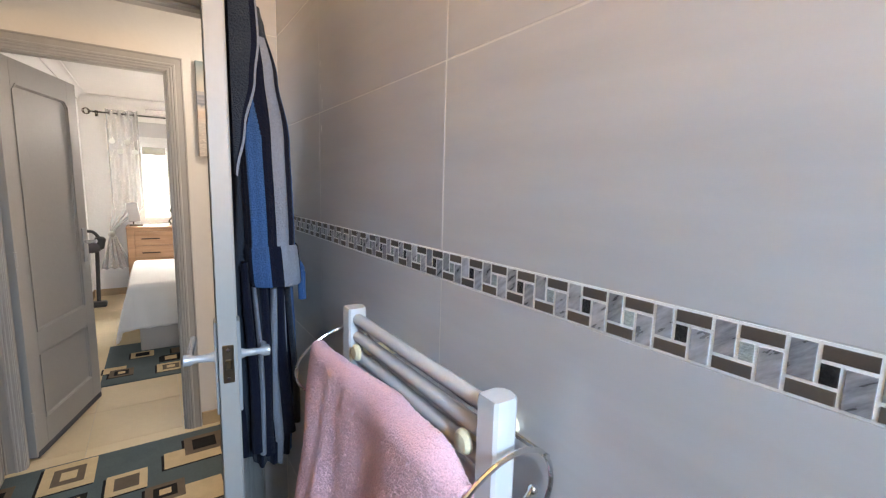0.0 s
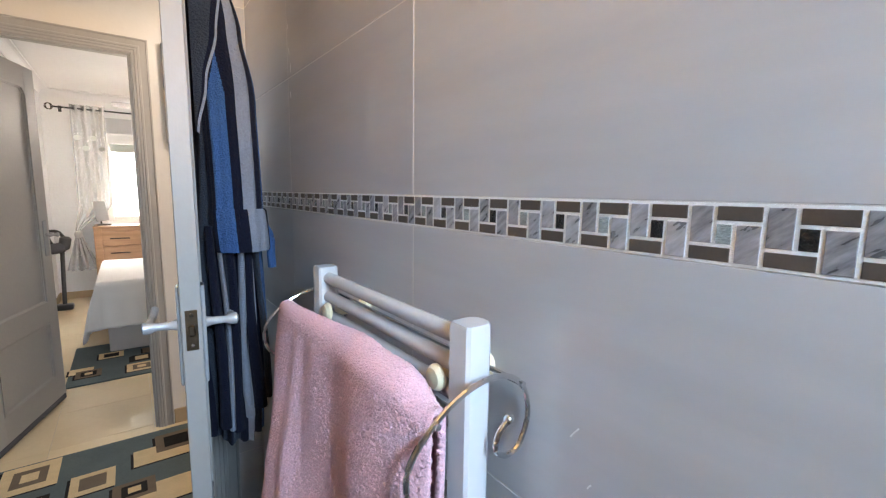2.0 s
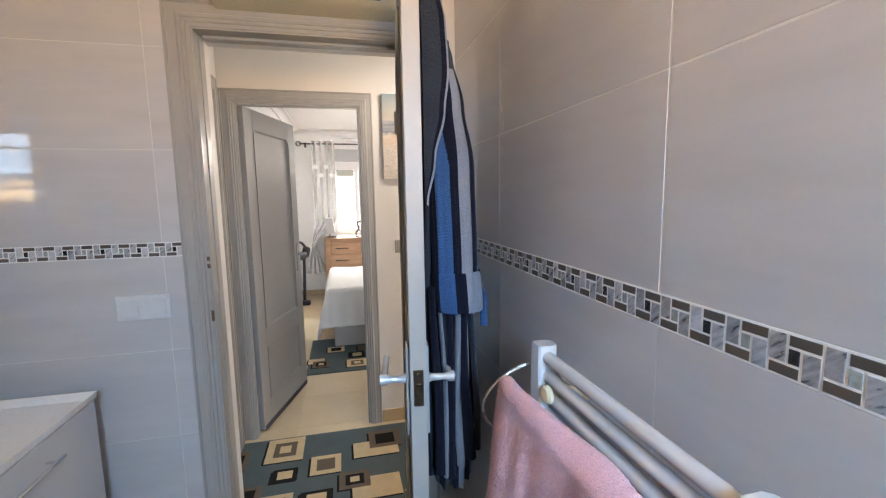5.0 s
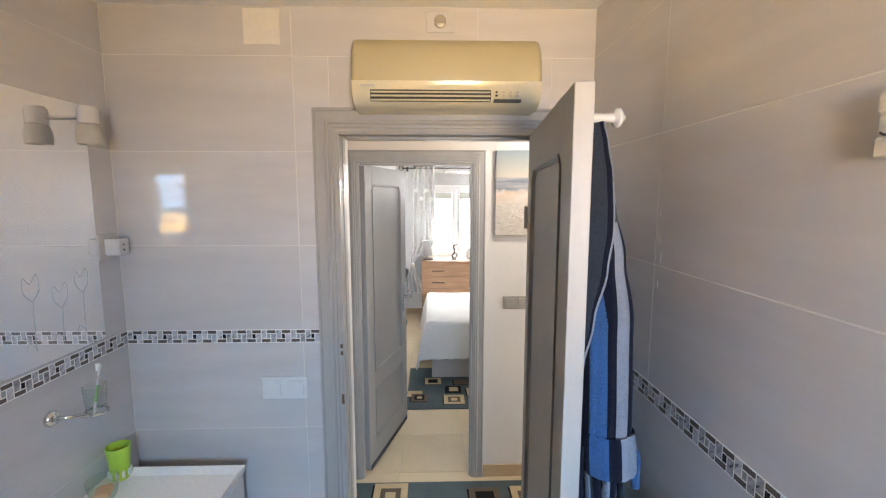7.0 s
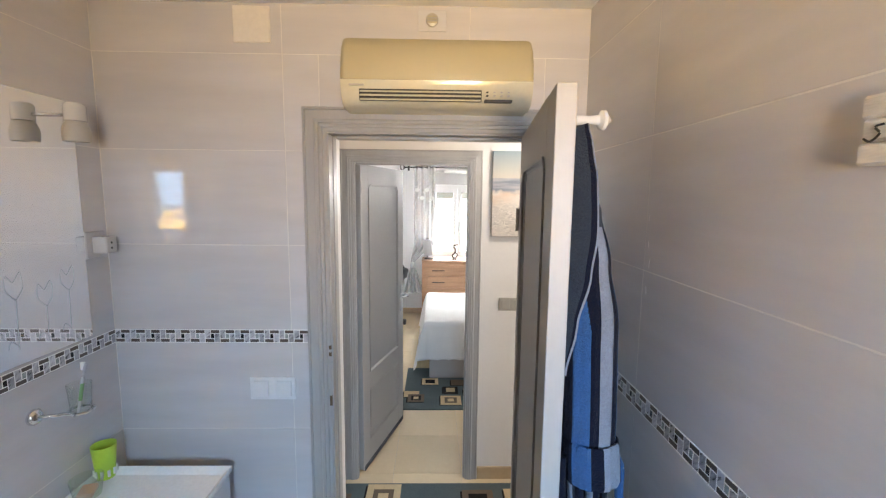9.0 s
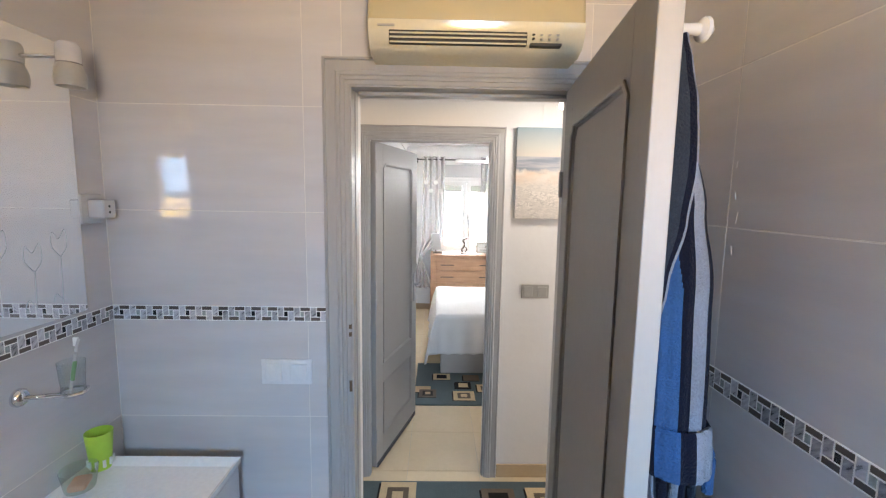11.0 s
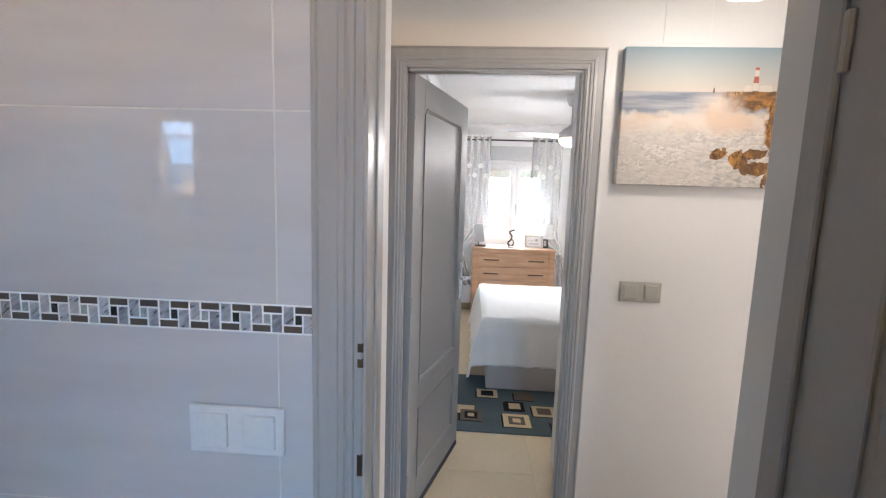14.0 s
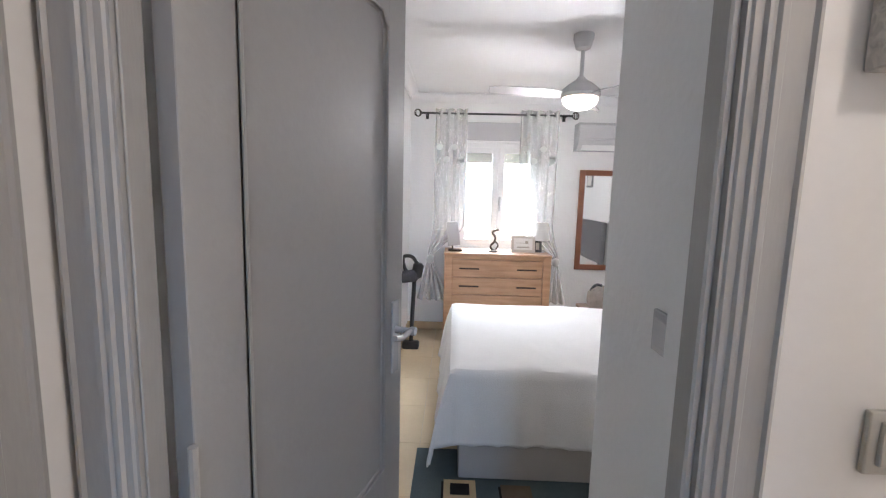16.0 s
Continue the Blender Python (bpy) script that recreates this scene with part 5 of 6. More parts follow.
def spread():
    """A cloth over the bed: flat top, rounded edges, hanging folds with a scalloped hem."""
    nx, ny = 110, 84
    drop_n, drop_f, drop_w = 0.375, 0.36, 0.46
    loops = []
    for i in range(nx + 1):
        s = -drop_w + (1.95 + drop_w) * i / nx
        row = []
        for j in range(ny + 1):
            t = -drop_n + (BYF - BYN + drop_n + drop_f) * j / ny
            W = BYF - BYN
            dx = max(0.0, -s)
            dy = max(0.0, -t, t - W)
            sy = -1 if t < 0 else 1
            fold = math.sin(s * 21 + 0.5) * 0.5 + math.sin(s * 37 + 1) * 0.3 if dy > dx else math.sin(t * 19) * 0.5 + math.sin(t * 33 + 2) * 0.3
            d = max(dx, dy)
            out = 0.012 * fold * min(1, d * 5) + 0.016 * min(1, d * 8) + (0.13 if dx > 0 else 0.03) * d
            x = BX + (max(s, 0.0) if dx == 0 else -out)
            y = BYN + min(max(t, 0.0), W)
            if dy > 0:
                y += sy * out
                x += -0.05 * dx
            hem = 0.010 * abs(math.sin((s if dy > dx else t) * 26)) * (1 if d > 0.36 else 0)
            z = BT - (d * 0.985 - hem) + 0.008 * noise.noise(Vector((x * 3, y * 3, 0))) + 0.003 * noise.noise(Vector((x * 11, y * 7, 3)))
            r = 0.035
            edge = min(s if s > 0 else 0, t if t > 0 else 0, W - t if t < W else 0)
            if d == 0 and edge < r:
                z -= (r - edge) ** 2 / (2 * r) * 0.9
            elif d > 0:
                z -= r * 0.45 * max(0, 1 - d / 0.05) * 0 + 0.0157
            row.append((x, y, z))
        loops.append(row)
    return rings(loops, close_loop=False)


bs_ob = solid("bedspread", spread(), M_BEDSPREAD, "white cotton bedspread hanging over the sides of the bed", "bedspread", smooth=True)
so = bs_ob.modifiers.new("thickness", "SOLIDIFY")
so.thickness, so.offset = 0.005, 1.0

chest = thing("chest_of_drawers", "honey oak chest of drawers under the bedroom window", "chest of drawers")
HX0, HX1, HY0, HY1, HZ = 0.022, 1.048, 6.64, 7.04, 0.905
part("top", bm_box((HX0 - 0.004, HY0 - 0.008, HZ - 0.028), (HX1 + 0.004, HY1, HZ), 0.004), M_OAK, chest)
part("side", bm_box((HX0, HY0, 0.0), (HX0 + 0.075, HY1, HZ - 0.0285), 0.004), M_OAK, chest)
part("side", bm_box((HX1 - 0.075, HY0, 0.0), (HX1, HY1, HZ - 0.0285), 0.004), M_OAK, chest)
part("carcass", bm_box((HX0 + 0.075, HY0 + 0.03, 0.06), (HX1 - 0.075, HY1, HZ - 0.03)), M_OAK, chest)
zs = (0.845, 0.672, 0.499, 0.295, 0.09)
for a, b in zip(zs, zs[1:]):
    dr = part("drawer_front", bm_box((HX0 + 0.079, HY0 + 0.004, b + 0.004), (HX1 - 0.079, HY0 + 0.0295, a - 0.004), 0.003), M_OAK, chest)
    zc = (a + b) / 2
    for x in (0.262, 0.815):
        part("handle", merged(bm_box((x - 0.095, HY0 - 0.022, zc - 0.008), (x + 0.095, HY0 - 0.012, zc + 0.006), 0.003), bm_box((x - 0.085, HY0 - 0.012, zc - 0.005), (x - 0.075, HY0 + 0.0045, zc + 0.003)), bm_box((x + 0.075, HY0 - 0.012, zc - 0.005), (x + 0.085, HY0 + 0.0045, zc + 0.003))), M_BRONZE, dr, "dark bronze bar handle")
part("top_rail", bm_box((HX0 + 0.0752, HY0 + 0.002, 0.85), (HX1 - 0.0752, HY0 + 0.0295, HZ - 0.029)), M_OAK, chest)


def table_lamp(x, label):
    ob = thing("table_lamp", label, "table lamp", "lamps on the chest")
    part("base", bm_box((x - 0.07, 6.76, HZ + 0.0005), (x + 0.07, 6.86, HZ + 0.018), 0.004), M_BRONZE, ob)
    part("stem", rod((x - 0.03, 6.81, HZ + 0.018), (x - 0.03, 6.81, HZ + 0.12), 0.008, 8), M_BRONZE, ob)
    part("shade", moved(bm_box((-0.062, -0.045, 0), (0.062, 0.045, 0.235), 0.006), pose(x - 0.012, 6.81, HZ + 0.055, 0, -7, 0)), M_SHADEGREY, ob, "grey rectangular shade", smooth=True)
    return ob


M_SHADEGREY = surf("grey_lamp_shade", (0.44, 0.45, 0.46), 0.8, grain=0.05, gscale=200)
table_lamp(0.125, "table lamp with a grey tilted rectangular shade")
lw = thing("table_lamp", "white table lamp standing before the window", "table lamp", "lamps on the chest")
part("base", lathe(((0.05, 0), (0.045, 0.015), (0.012, 0.03), (0.01, 0.14)), (0.985, 6.88, HZ + 0.0005), (0, 0, 1), 18), M_WHITE, lw, smooth=True)
part("shade", lathe(((0.085, 0.12), (0.065, 0.30), (0.063, 0.30), (0.083, 0.12)), (0.985, 6.88, HZ + 0.0005), (0, 0, 1), 24), M_BEDSPREAD, lw, smooth=True)
st = solid("figurine", merged(lathe(((0.045, 0), (0.045, 0.012), (0.02, 0.02), (0.012, 0.03)), (0.50, 6.78, HZ + 0.0005), (0, 0, 1), 16),
                              wire(curve_points(((0.49, 6.78, HZ + 0.02), (0.47, 6.78, HZ + 0.06), (0.505, 6.78, HZ + 0.10), (0.515, 6.78, HZ + 0.15), (0.485, 6.78, HZ + 0.19), (0.51, 6.78, HZ + 0.215), (0.545, 6.78, HZ + 0.225))), 0.011, 8),
                              wire(curve_points(((0.52, 6.78, HZ + 0.02), (0.545, 6.78, HZ + 0.07), (0.51, 6.78, HZ + 0.11))), 0.008, 8)), M_BRONZE, "dark metal abstract figurine on the chest", "figurine", smooth=True)


def photo_frame(x, z, w, h, mat, inner, label, lean=-12, y=6.80):
    ob = thing("picture_frame", label, "picture frame", "frames on the chest")
    m = pose(x, y, z, lean)
    part("frame", moved(merged(bm_box((-w / 2, -0.01, 0), (-w / 2 + 0.025, 0.008, h), 0.002), bm_box((w / 2 - 0.025, -0.01, 0), (w / 2, 0.008, h), 0.002),
                               bm_box((-w / 2 + 0.025, -0.01, 0), (w / 2 - 0.025, 0.008, 0.025), 0.002), bm_box((-w / 2 + 0.025, -0.01, h - 0.025), (w / 2 - 0.025, 0.008, h), 0.002)), m), mat, ob)
    part("print", moved(bm_box((-w / 2 + 0.024, -0.004, 0.024), (w / 2 - 0.024, 0.004, h - 0.024)), m), inner, ob)
    if w > 0.2:
        for a, b, z0, z1 in ((-0.07, 0.03, 0.09, 0.094), (-0.06, 0.06, 0.045, 0.056), (0.02, 0.05, 0.085, 0.115)):
            part("printed_bar", moved(bm_box((a, -0.0052, z0), (b, -0.0042, z1)), m), M_SWITCH, ob)
    return ob


photo_frame(0.798, HZ + 0.003, 0.235, 0.165, M_DRIFT, M_CERAMIC, "whitewashed photo frame with printed card on the chest")
photo_frame(0.945, HZ + 0.003, 0.085, 0.12, M_BLACK, M_SWITCH, "small black photo frame on the chest", -10, 6.83)

# curtains on a rod
RODY, RODZ = 6.96, 2.262
crod = thing("curtain_rod", "black curtain rod with cage finials above the window", "curtain rod")
part("rod", rod((-0.26, RODY, RODZ), (1.25, RODY, RODZ), 0.0095, 10), M_BLACK, crod, smooth=True)
for x in (-0.287, 1.277):
    part("finial", merged(*[wire([(x + 0.034 * math.cos(a) * (1 if k % 2 else 0.6), RODY + 0.03 * math.cos(a) * (0.4 if k % 2 else 0.9), RODZ + 0.034 * math.sin(a)) for a in [2 * math.pi * q / 12 for q in range(13)]], 0.005, 6) for k in range(3)]), M_BRONZE, crod, "twisted cage finial", smooth=True)
for x in (-0.20, 1.19):
    part("bracket", merged(rod((x, RODY, RODZ - 0.004), (x, 7.079, RODZ - 0.004), 0.007, 8), bm_box((x - 0.015, 7.07, RODZ - 0.04), (x + 0.015, 7.079, RODZ + 0.03), 0.002)), M_BLACK, crod)


def curtain(xa, xb, knot_x, side, label):
    """A sheer panel gathered on eyelets, drawn in to a knot at z = 0.80 and flaring below it."""
    ob = thing("sheer_curtain", label, "curtain", "curtains of the bedroom window")
    nu, nv = 90, 54
    loops = []
    for j in range(nv + 1):
        v = j / nv
        z = RODZ + 0.045 - (RODZ + 0.045 - 0.36) * v
        kn = (RODZ + 0.045 - 0.80) / (RODZ + 0.045 - 0.36)
        if v < kn:
            g = max(0.0, (v / kn - 0.76) / 0.24)
            g = g * g * (3 - 2 * g)
        else:
            g = max(0.25, 1 - ((v - kn) / (1 - kn)) * 1.3)
        row = []
        for i in range(nu + 1):
            u = i / nu
            wide = xa + (xb - xa) * u
            tight = knot_x + (u - 0.5) * 0.055
            x = wide * (1 - g) + tight * g
            if v >= kn:
                x = knot_x + (u - 0.5) * (0.05 + 0.27 * (v - kn) / (1 - kn)) - side * 0.10 * (v - kn)
            dep = 0.026 * (1 - 0.6 * g)
            y = RODY + dep * math.sin(u * 2 * math.pi * 4) - 0.05 * g + 0.006 * math.sin(u * 31 + v * 3)
            row.append((x, y, z + 0.006 * math.sin(u * 2 * math.pi * 4 + 1)))
        loops.append(row)
    part("voile", rings(loops, close_loop=False), M_SHEER, ob, smooth=True)
    part("knot", lathe(((0.010, -0.045), (0.032, -0.03), (0.042, 0.0), (0.032, 0.03), (0.010, 0.045)), (knot_x, RODY - 0.055, 0.80), (0.25, 0, 1), 14), M_SHEERDOT, ob, "tied voile knot", smooth=True)
    for k in range(4):
        x = xa + (xb - xa) * (k + 0.5) / 4
        part("eyelet", wire([(x, RODY + 0.021 * math.cos(2 * math.pi * q / 12), RODZ + 0.021 * math.sin(2 * math.pi * q / 12)) for q in range(13)], 0.004, 6), M_BLACK, ob, "dark metal eyelet")
    for k in range(4):
        x = xa + (xb - xa) * (0.15 + 0.23 * k)
        part("woven_dot", moved(lathe(((0.032, 0), (0.030, 0.0015)), (0, 0, 0), (0, 1, 0), 14), pose(x, RODY - 0.035, 1.93 - 0.12 * (k % 2))), M_SHEERDOT, ob)
    return ob


curtain(-0.11, 0.21, -0.13, -1, "white sheer curtain with eyelets, knotted low beside the window")
curtain(0.74, 1.12, 1.15, 1, "white sheer curtain with eyelets, knotted low beside the chest")

# ceiling fans


def fan(m, lit, label):
    ob = thing("ceiling_fan", label, "ceiling fan", m=m)
    part("canopy", lathe(((0.062, 0), (0.062, -0.03), (0.045, -0.085), (0.016, -0.098)), (0, 0, -0.0005), (0, 0, 1), 24), M_WHITE, ob, smooth=True)
    part("rod", rod((0, 0, -0.098), (0, 0, -0.265), 0.0125, 12), M_WHITE, ob, smooth=True)
    part("motor", lathe(((0.018, -0.255), (0.035, -0.275), (0.075, -0.30), (0.115, -0.335), (0.125, -0.365), (0.115, -0.385)), (0, 0, 0), (0, 0, 1), 28), M_WHITE, ob, smooth=True)
    part("light_glass", lathe(((0.108, -0.384), (0.112, -0.395), (0.098, -0.425), (0.065, -0.448), (0.002, -0.458)), (0, 0, 0), (0, 0, 1), 28), M_FAN_ON if lit else M_PADWHITE, ob, "glowing opal glass" if lit else "", smooth=True)
    for k in range(3):
        lp = []
        for j in range(13):
            t = j / 12
            x = 0.10 + 0.48 * t
            w = (0.030 + 0.022 * math.sin(t * 2.6)) * (1 if t < 0.9 else 1 - (t - 0.9) * 6)
            off = 0.03 * math.sin(t * 2.2)
            zz = -0.362 + 0.012 * t
            lp.append([(x, off - w, zz - 0.012), (x, off, zz + 0.003), (x, off + w, zz + 0.014), (x, off + w, zz + 0.009), (x, off, zz - 0.004), (x, off - w, zz - 0.017)])
        part("blade", moved(rings(lp), pose(0, 0, 0, 0, 0, 120 * k + (181 if lit else 200))), M_WHITE, ob, smooth=True)
    return ob


fan(pose(0.88, 5.40, TOP), True, "white three-blade ceiling fan with a lit glass lamp")
fan(pose(-1.72, 4.87, TOP), False, "white three-blade ceiling fan in the blue bedroom")

# air conditioners of the bedrooms


def split_unit(m, half, label):
    ob = thing("split_air_conditioner", label, "air conditioner", m=m)
    loops = []
    for x in (-half, 0.004 - half, half - 0.004, half):
        k = 0.97 if abs(x) == half else 1.0
        loops.append([(x, 0, 0.0), (x, -0.11 * k, 0.0), (x, -0.17 * k, 0.05), (x, -0.195 * k, 0.11), (x, -0.195 * k, 0.235), (x, -0.16 * k, 0.265), (x, 0, 0.265)])
    part("housing", rings(loops), M_WHITE, ob, smooth=True)
    part("flap", moved(bm_box((0.04 - half, -0.002, -0.035), (half - 0.04, 0.002, 0.035), 0.0015), pose(0, -0.150, 0.026, 50)), M_PVC, ob)
    part("trim_line", bm_box((0.03 - half, -0.1975, 0.100), (half - 0.03, -0.193, 0.106)), M_CHROME, ob)
    part("display", bm_box((half - 0.11, -0.1985, 0.112), (half - 0.04, -0.194, 0.15), 0.001), M_BLACK, ob)
    return ob


split_unit(pose(1.705, 7.0785, 1.93), 0.40, "white split air conditioner on the bedroom window wall")
split_unit(pose(-2.9985, 5.45, 2.01, 0, 0, 90), 0.365, "white split air conditioner above the bed")

wmir = thing("wall_mirror", "tall wall mirror in a reddish brown wooden frame", "mirror")
MX0, MX1, MZ0, MZ1 = 1.385, 1.80, 0.71, 1.745
part("frame", merged(bm_box((MX0, 7.05, MZ0), (MX0 + 0.055, 7.0785, MZ1), 0.005), bm_box((MX1 - 0.055, 7.05, MZ0), (MX1, 7.0785, MZ1), 0.005), bm_box((MX0 + 0.055, 7.05, MZ0), (MX1 - 0.055, 7.0785, MZ0 + 0.055), 0.005), bm_box((MX0 + 0.055, 7.05, MZ1 - 0.055), (MX1 - 0.055, 7.0785, MZ1), 0.005)), M_CHERRY, wmir)
part("mirror_glass", bm_box((MX0 + 0.05, 7.066, MZ0 + 0.05), (MX1 - 0.05, 7.070, MZ1 - 0.05)), M_MIRROR, wmir)
pf = thing("framed_picture", "small framed picture on the wall above the headboard", "picture")
part("frame", bm_box((2.10, 4.95, 1.62), (2.1195, 5.20, 1.88), 0.004), M_HEADGREY, pf)
part("print", bm_box((2.097, 4.98, 1.65), (2.0995, 5.17, 1.85)), M_DRIFT, pf)
bag = thing("travel_bag", "grey cloth bag standing on a stool behind the bed", "bag")
part("bag_body", lathe(((0.002, 0.0), (0.13, 0.0), (0.15, 0.06), (0.145, 0.14), (0.11, 0.19), (0.05, 0.205), (0.002, 0.206)), (1.50, 6.45, 0.455), (0, 0, 1), 24), M_TAN, bag, smooth=True)
part("bag_handle", wire(curve_points(((1.38, 6.45, 0.55), (1.385, 6.45, 0.63), (1.42, 6.44, 0.675), (1.47, 6.43, 0.672))), 0.013, 8), M_HEADGREY, bag, smooth=True)
stool = thing("stool", "small dark stool behind the bed", "stool")
part("seat", bm_box((1.30, 6.27, 0.42), (1.70, 6.63, 0.4545), 0.008), M_WALNUT, stool)
for x in (1.33, 1.67):
    for y in (6.30, 6.60):
        part("leg", rod((x, y, 0), (x, y, 0.42), 0.016, 8), M_WALNUT, stool)

# cordless vacuum cleaner leaning by the window wall
vac = thing("stick_vacuum", "black cordless stick vacuum cleaner standing in the corner", "vacuum cleaner")
vx, vy = -0.265, 6.52
part("floor_head", bm_box((vx - 0.09, vy - 0.10, 0.001), (vx + 0.07, vy + 0.02, 0.065), 0.02, 2), M_BLACK, vac, smooth=True)
part("tube", rod((vx - 0.01, vy - 0.02, 0.05), (vx + 0.005, vy + 0.06, 0.63), 0.020, 14), M_BLACK, vac, smooth=True)
part("dust_bin", lathe(((0.002, -0.09), (0.055, -0.088), (0.06, 0.05), (0.045, 0.075)), (vx - 0.04, vy + 0.03, 0.68), (1, 0.1, 0.15), 18), M_HEADGREY, vac, smooth=True)
part("motor", lathe(((0.03, 0), (0.052, 0.02), (0.052, 0.13), (0.03, 0.15)), (vx + 0.02, vy + 0.05, 0.66), (0.2, 0, 1), 16), M_BLACK, vac, smooth=True)
part("grip", wire(curve_points(((vx + 0.03, vy + 0.05, 0.80), (vx - 0.02, vy + 0.05, 0.865), (vx - 0.10, vy + 0.05, 0.86), (vx - 0.09, vy + 0.05, 0.76), (vx - 0.05, vy + 0.05, 0.70))), 0.017, 10), M_BLACK, vac, smooth=True)
part("battery", bm_box((vx - 0.12, vy + 0.01, 0.63), (vx - 0.03, vy + 0.09, 0.70), 0.01), M_BLACK, vac)

SWY = 3.325
sw3 = thing("light_switch", "white light switch on the wall return by the door", "light switch")
part("switch_frame", bm_box((0.515 - 0.010, SWY, 1.160), (0.5145, SWY + 0.082, 1.242), 0.002), M_WHITE, sw3)
part("rocker", bm_box((0.515 - 0.014, SWY + 0.014, 1.174), (0.5047, SWY + 0.068, 1.228), 0.002), M_WHITE, sw3)

# ---- blue bedroom ----
bb = thing("blue_bed", "double bed with sky blue cover and rustic headboard", "bed")
part("bed_base", bm_box((-2.92, 4.36, 0.04), (-0.98, 5.84, 0.30), 0.01), M_WALNUT, bb)
part("mattress", bm_box((-2.92, 4.33, 0.30), (-0.95, 5.86, 0.53), 0.04, 3), M_PALEBLUE, bb, smooth=True)
head = part("headboard", merged(bm_box((-2.998, 4.22, 1.20), (-2.93, 5.91, 1.325), 0.004), bm_box((-2.998, 4.22, 0.3), (-2.96, 5.91, 1.2))), M_RUSTIC, bb, "rustic oak headboard")
for k in range(5):
    y0 = 4.23 + 0.348 * k
    part("headboard_panel", bm_box((-2.9595, y0, 0.5), (-2.935, min(y0 + 0.33, 5.905), 1.195), 0.01, 2), M_PADWHITE if k % 2 else M_RUSTIC, head, "white padded panel" if k % 2 else "", smooth=True)


def drape():
    loops = []
    for i in range(61):
        s = -0.36 + 2.36 * i / 60
        row = []
        for j in range(61):
            t = -0.45 + (1.55 + 0.9) * j / 60
            dx, dy = max(0, -s), max(0, -t, t - 1.55)
            d = max(dx, dy)
            f = 0.012 * math.sin((s if dy > dx else t) * 17) * min(1, d * 5)
            x = -0.94 - max(s, 0) + (0.02 + f if dx > 0 and dx >= dy else 0)
            y = 4.32 + min(max(t, 0), 1.55) + ((-1 if t < 0 else 1) * (0.015 + f) if dy > 0 else 0)
            row.append((x, y, 0.552 - d * 0.98 + 0.010 * noise.noise(Vector((x * 3, y * 3, 1))) + 0.005 * noise.noise(Vector((x * 9, y * 5, 2)))))
        loops.append(row)
    return rings(loops, close_loop=False)


bd_ob = solid("blue_bedspread", drape(), M_BLUEBED, "smooth sky blue bedspread over the bed", "bedspread", smooth=True)
bd_mod = bd_ob.modifiers.new("thickness", "SOLIDIFY")
bd_mod.thickness, bd_mod.offset = 0.006, 1.0


def cushion(name, m, w, h, d, mat, label, lines=False):
    ob = thing(name, label, "cushion", "cushions on the blue bed", m=m)
    n = 16
    loops = []
    bm = bmesh.new()
    grid = {}
    for s in (1, -1):
        for i in range(n + 1):
            for j in range(n + 1):
                a, b2 = i / n * 2 - 1, j / n * 2 - 1
                edge = max(abs(a), abs(b2))
                bul = d / 2 * max(0.0, (1 - a * a) * (1 - b2 * b2)) ** 0.42
                pin = 1 - 0.06 * (1 - min(abs(a), abs(b2))) * edge ** 3
                if s == -1 and edge == 1:
                    grid[s, i, j] = grid[1, i, j]
                else:
                    grid[s, i, j] = bm.verts.new((a * w / 2 * pin, s * bul, b2 * h / 2 * pin))
        for i in range(n):
            for j in range(n):
                bm.faces.new((grid[s, i, j], grid[s, i + 1, j], grid[s, i + 1, j + 1], grid[s, i, j + 1]))
    part("cover", bm, mat, ob, smooth=True)
    if lines:
        def on(a, b2):
            return (a * w / 2, -d / 2 * ((1 - a * a) * (1 - b2 * b2)) ** 0.42 - 0.002, b2 * h / 2)
        segs = [((-0.85, 0.42 * k), (0.85, 0.42 * k)) for k in (-1, 0, 1)]
        for k in range(-4, 5):
            segs += [((0.36 * k - 0.36, -0.85), (0.36 * k + 0.36, 0.85)), ((0.36 * k + 0.36, -0.85), (0.36 * k - 0.36, 0.85))]
        segs = [(p, q) for p, q in segs if abs(p[0]) <= 0.86 and abs(q[0]) <= 0.86]
        bms = []
        for p, q in segs:
            cl = lambda c: max(-0.85, min(0.85, c))
            bms.append(wire([on(cl(p[0] + (q[0] - p[0]) * t / 8), cl(p[1] + (q[1] - p[1]) * t / 8)) for t in range(9)], 0.0018, 5))
        part("line_pattern", merged(*bms), M_CERAMIC, ob, "white line pattern")
    return ob


cushion("pillow", pose(-2.74, 5.42, 0.70, -25, 0, 70), 0.66, 0.38, 0.17, M_PALEBLUE, "pale blue pillow leaning on the headboard")
cushion("pillow", pose(-2.74, 4.72, 0.70, -25, 0, 70), 0.66, 0.38, 0.17, M_PALEBLUE, "pale blue pillow leaning on the headboard")
cushion("cushion", pose(-2.36, 4.64, 0.65, -56, 0, 62), 0.48, 0.40, 0.15, M_BLUEDARK, "denim blue cushion with a white line pattern", True)
cushion("cushion", pose(-2.34, 5.34, 0.62, -60, 0, 56), 0.44, 0.34, 0.14, M_BLUEDARK, "denim blue cushion with a white line pattern", True)
rc = solid("round_cushion", lathe(((0.002, -0.07), (0.10, -0.065), (0.16, -0.03), (0.165, 0.0), (0.16, 0.03), (0.10, 0.065), (0.03, 0.05), (0.002, 0.045)), (-2.56, 5.32, 0.73), (0.9, -0.45, 0.35), 28), M_GREYCUSH, "round dark grey plush cushion on the blue bed", "cushion", "cushions on the blue bed", smooth=True)
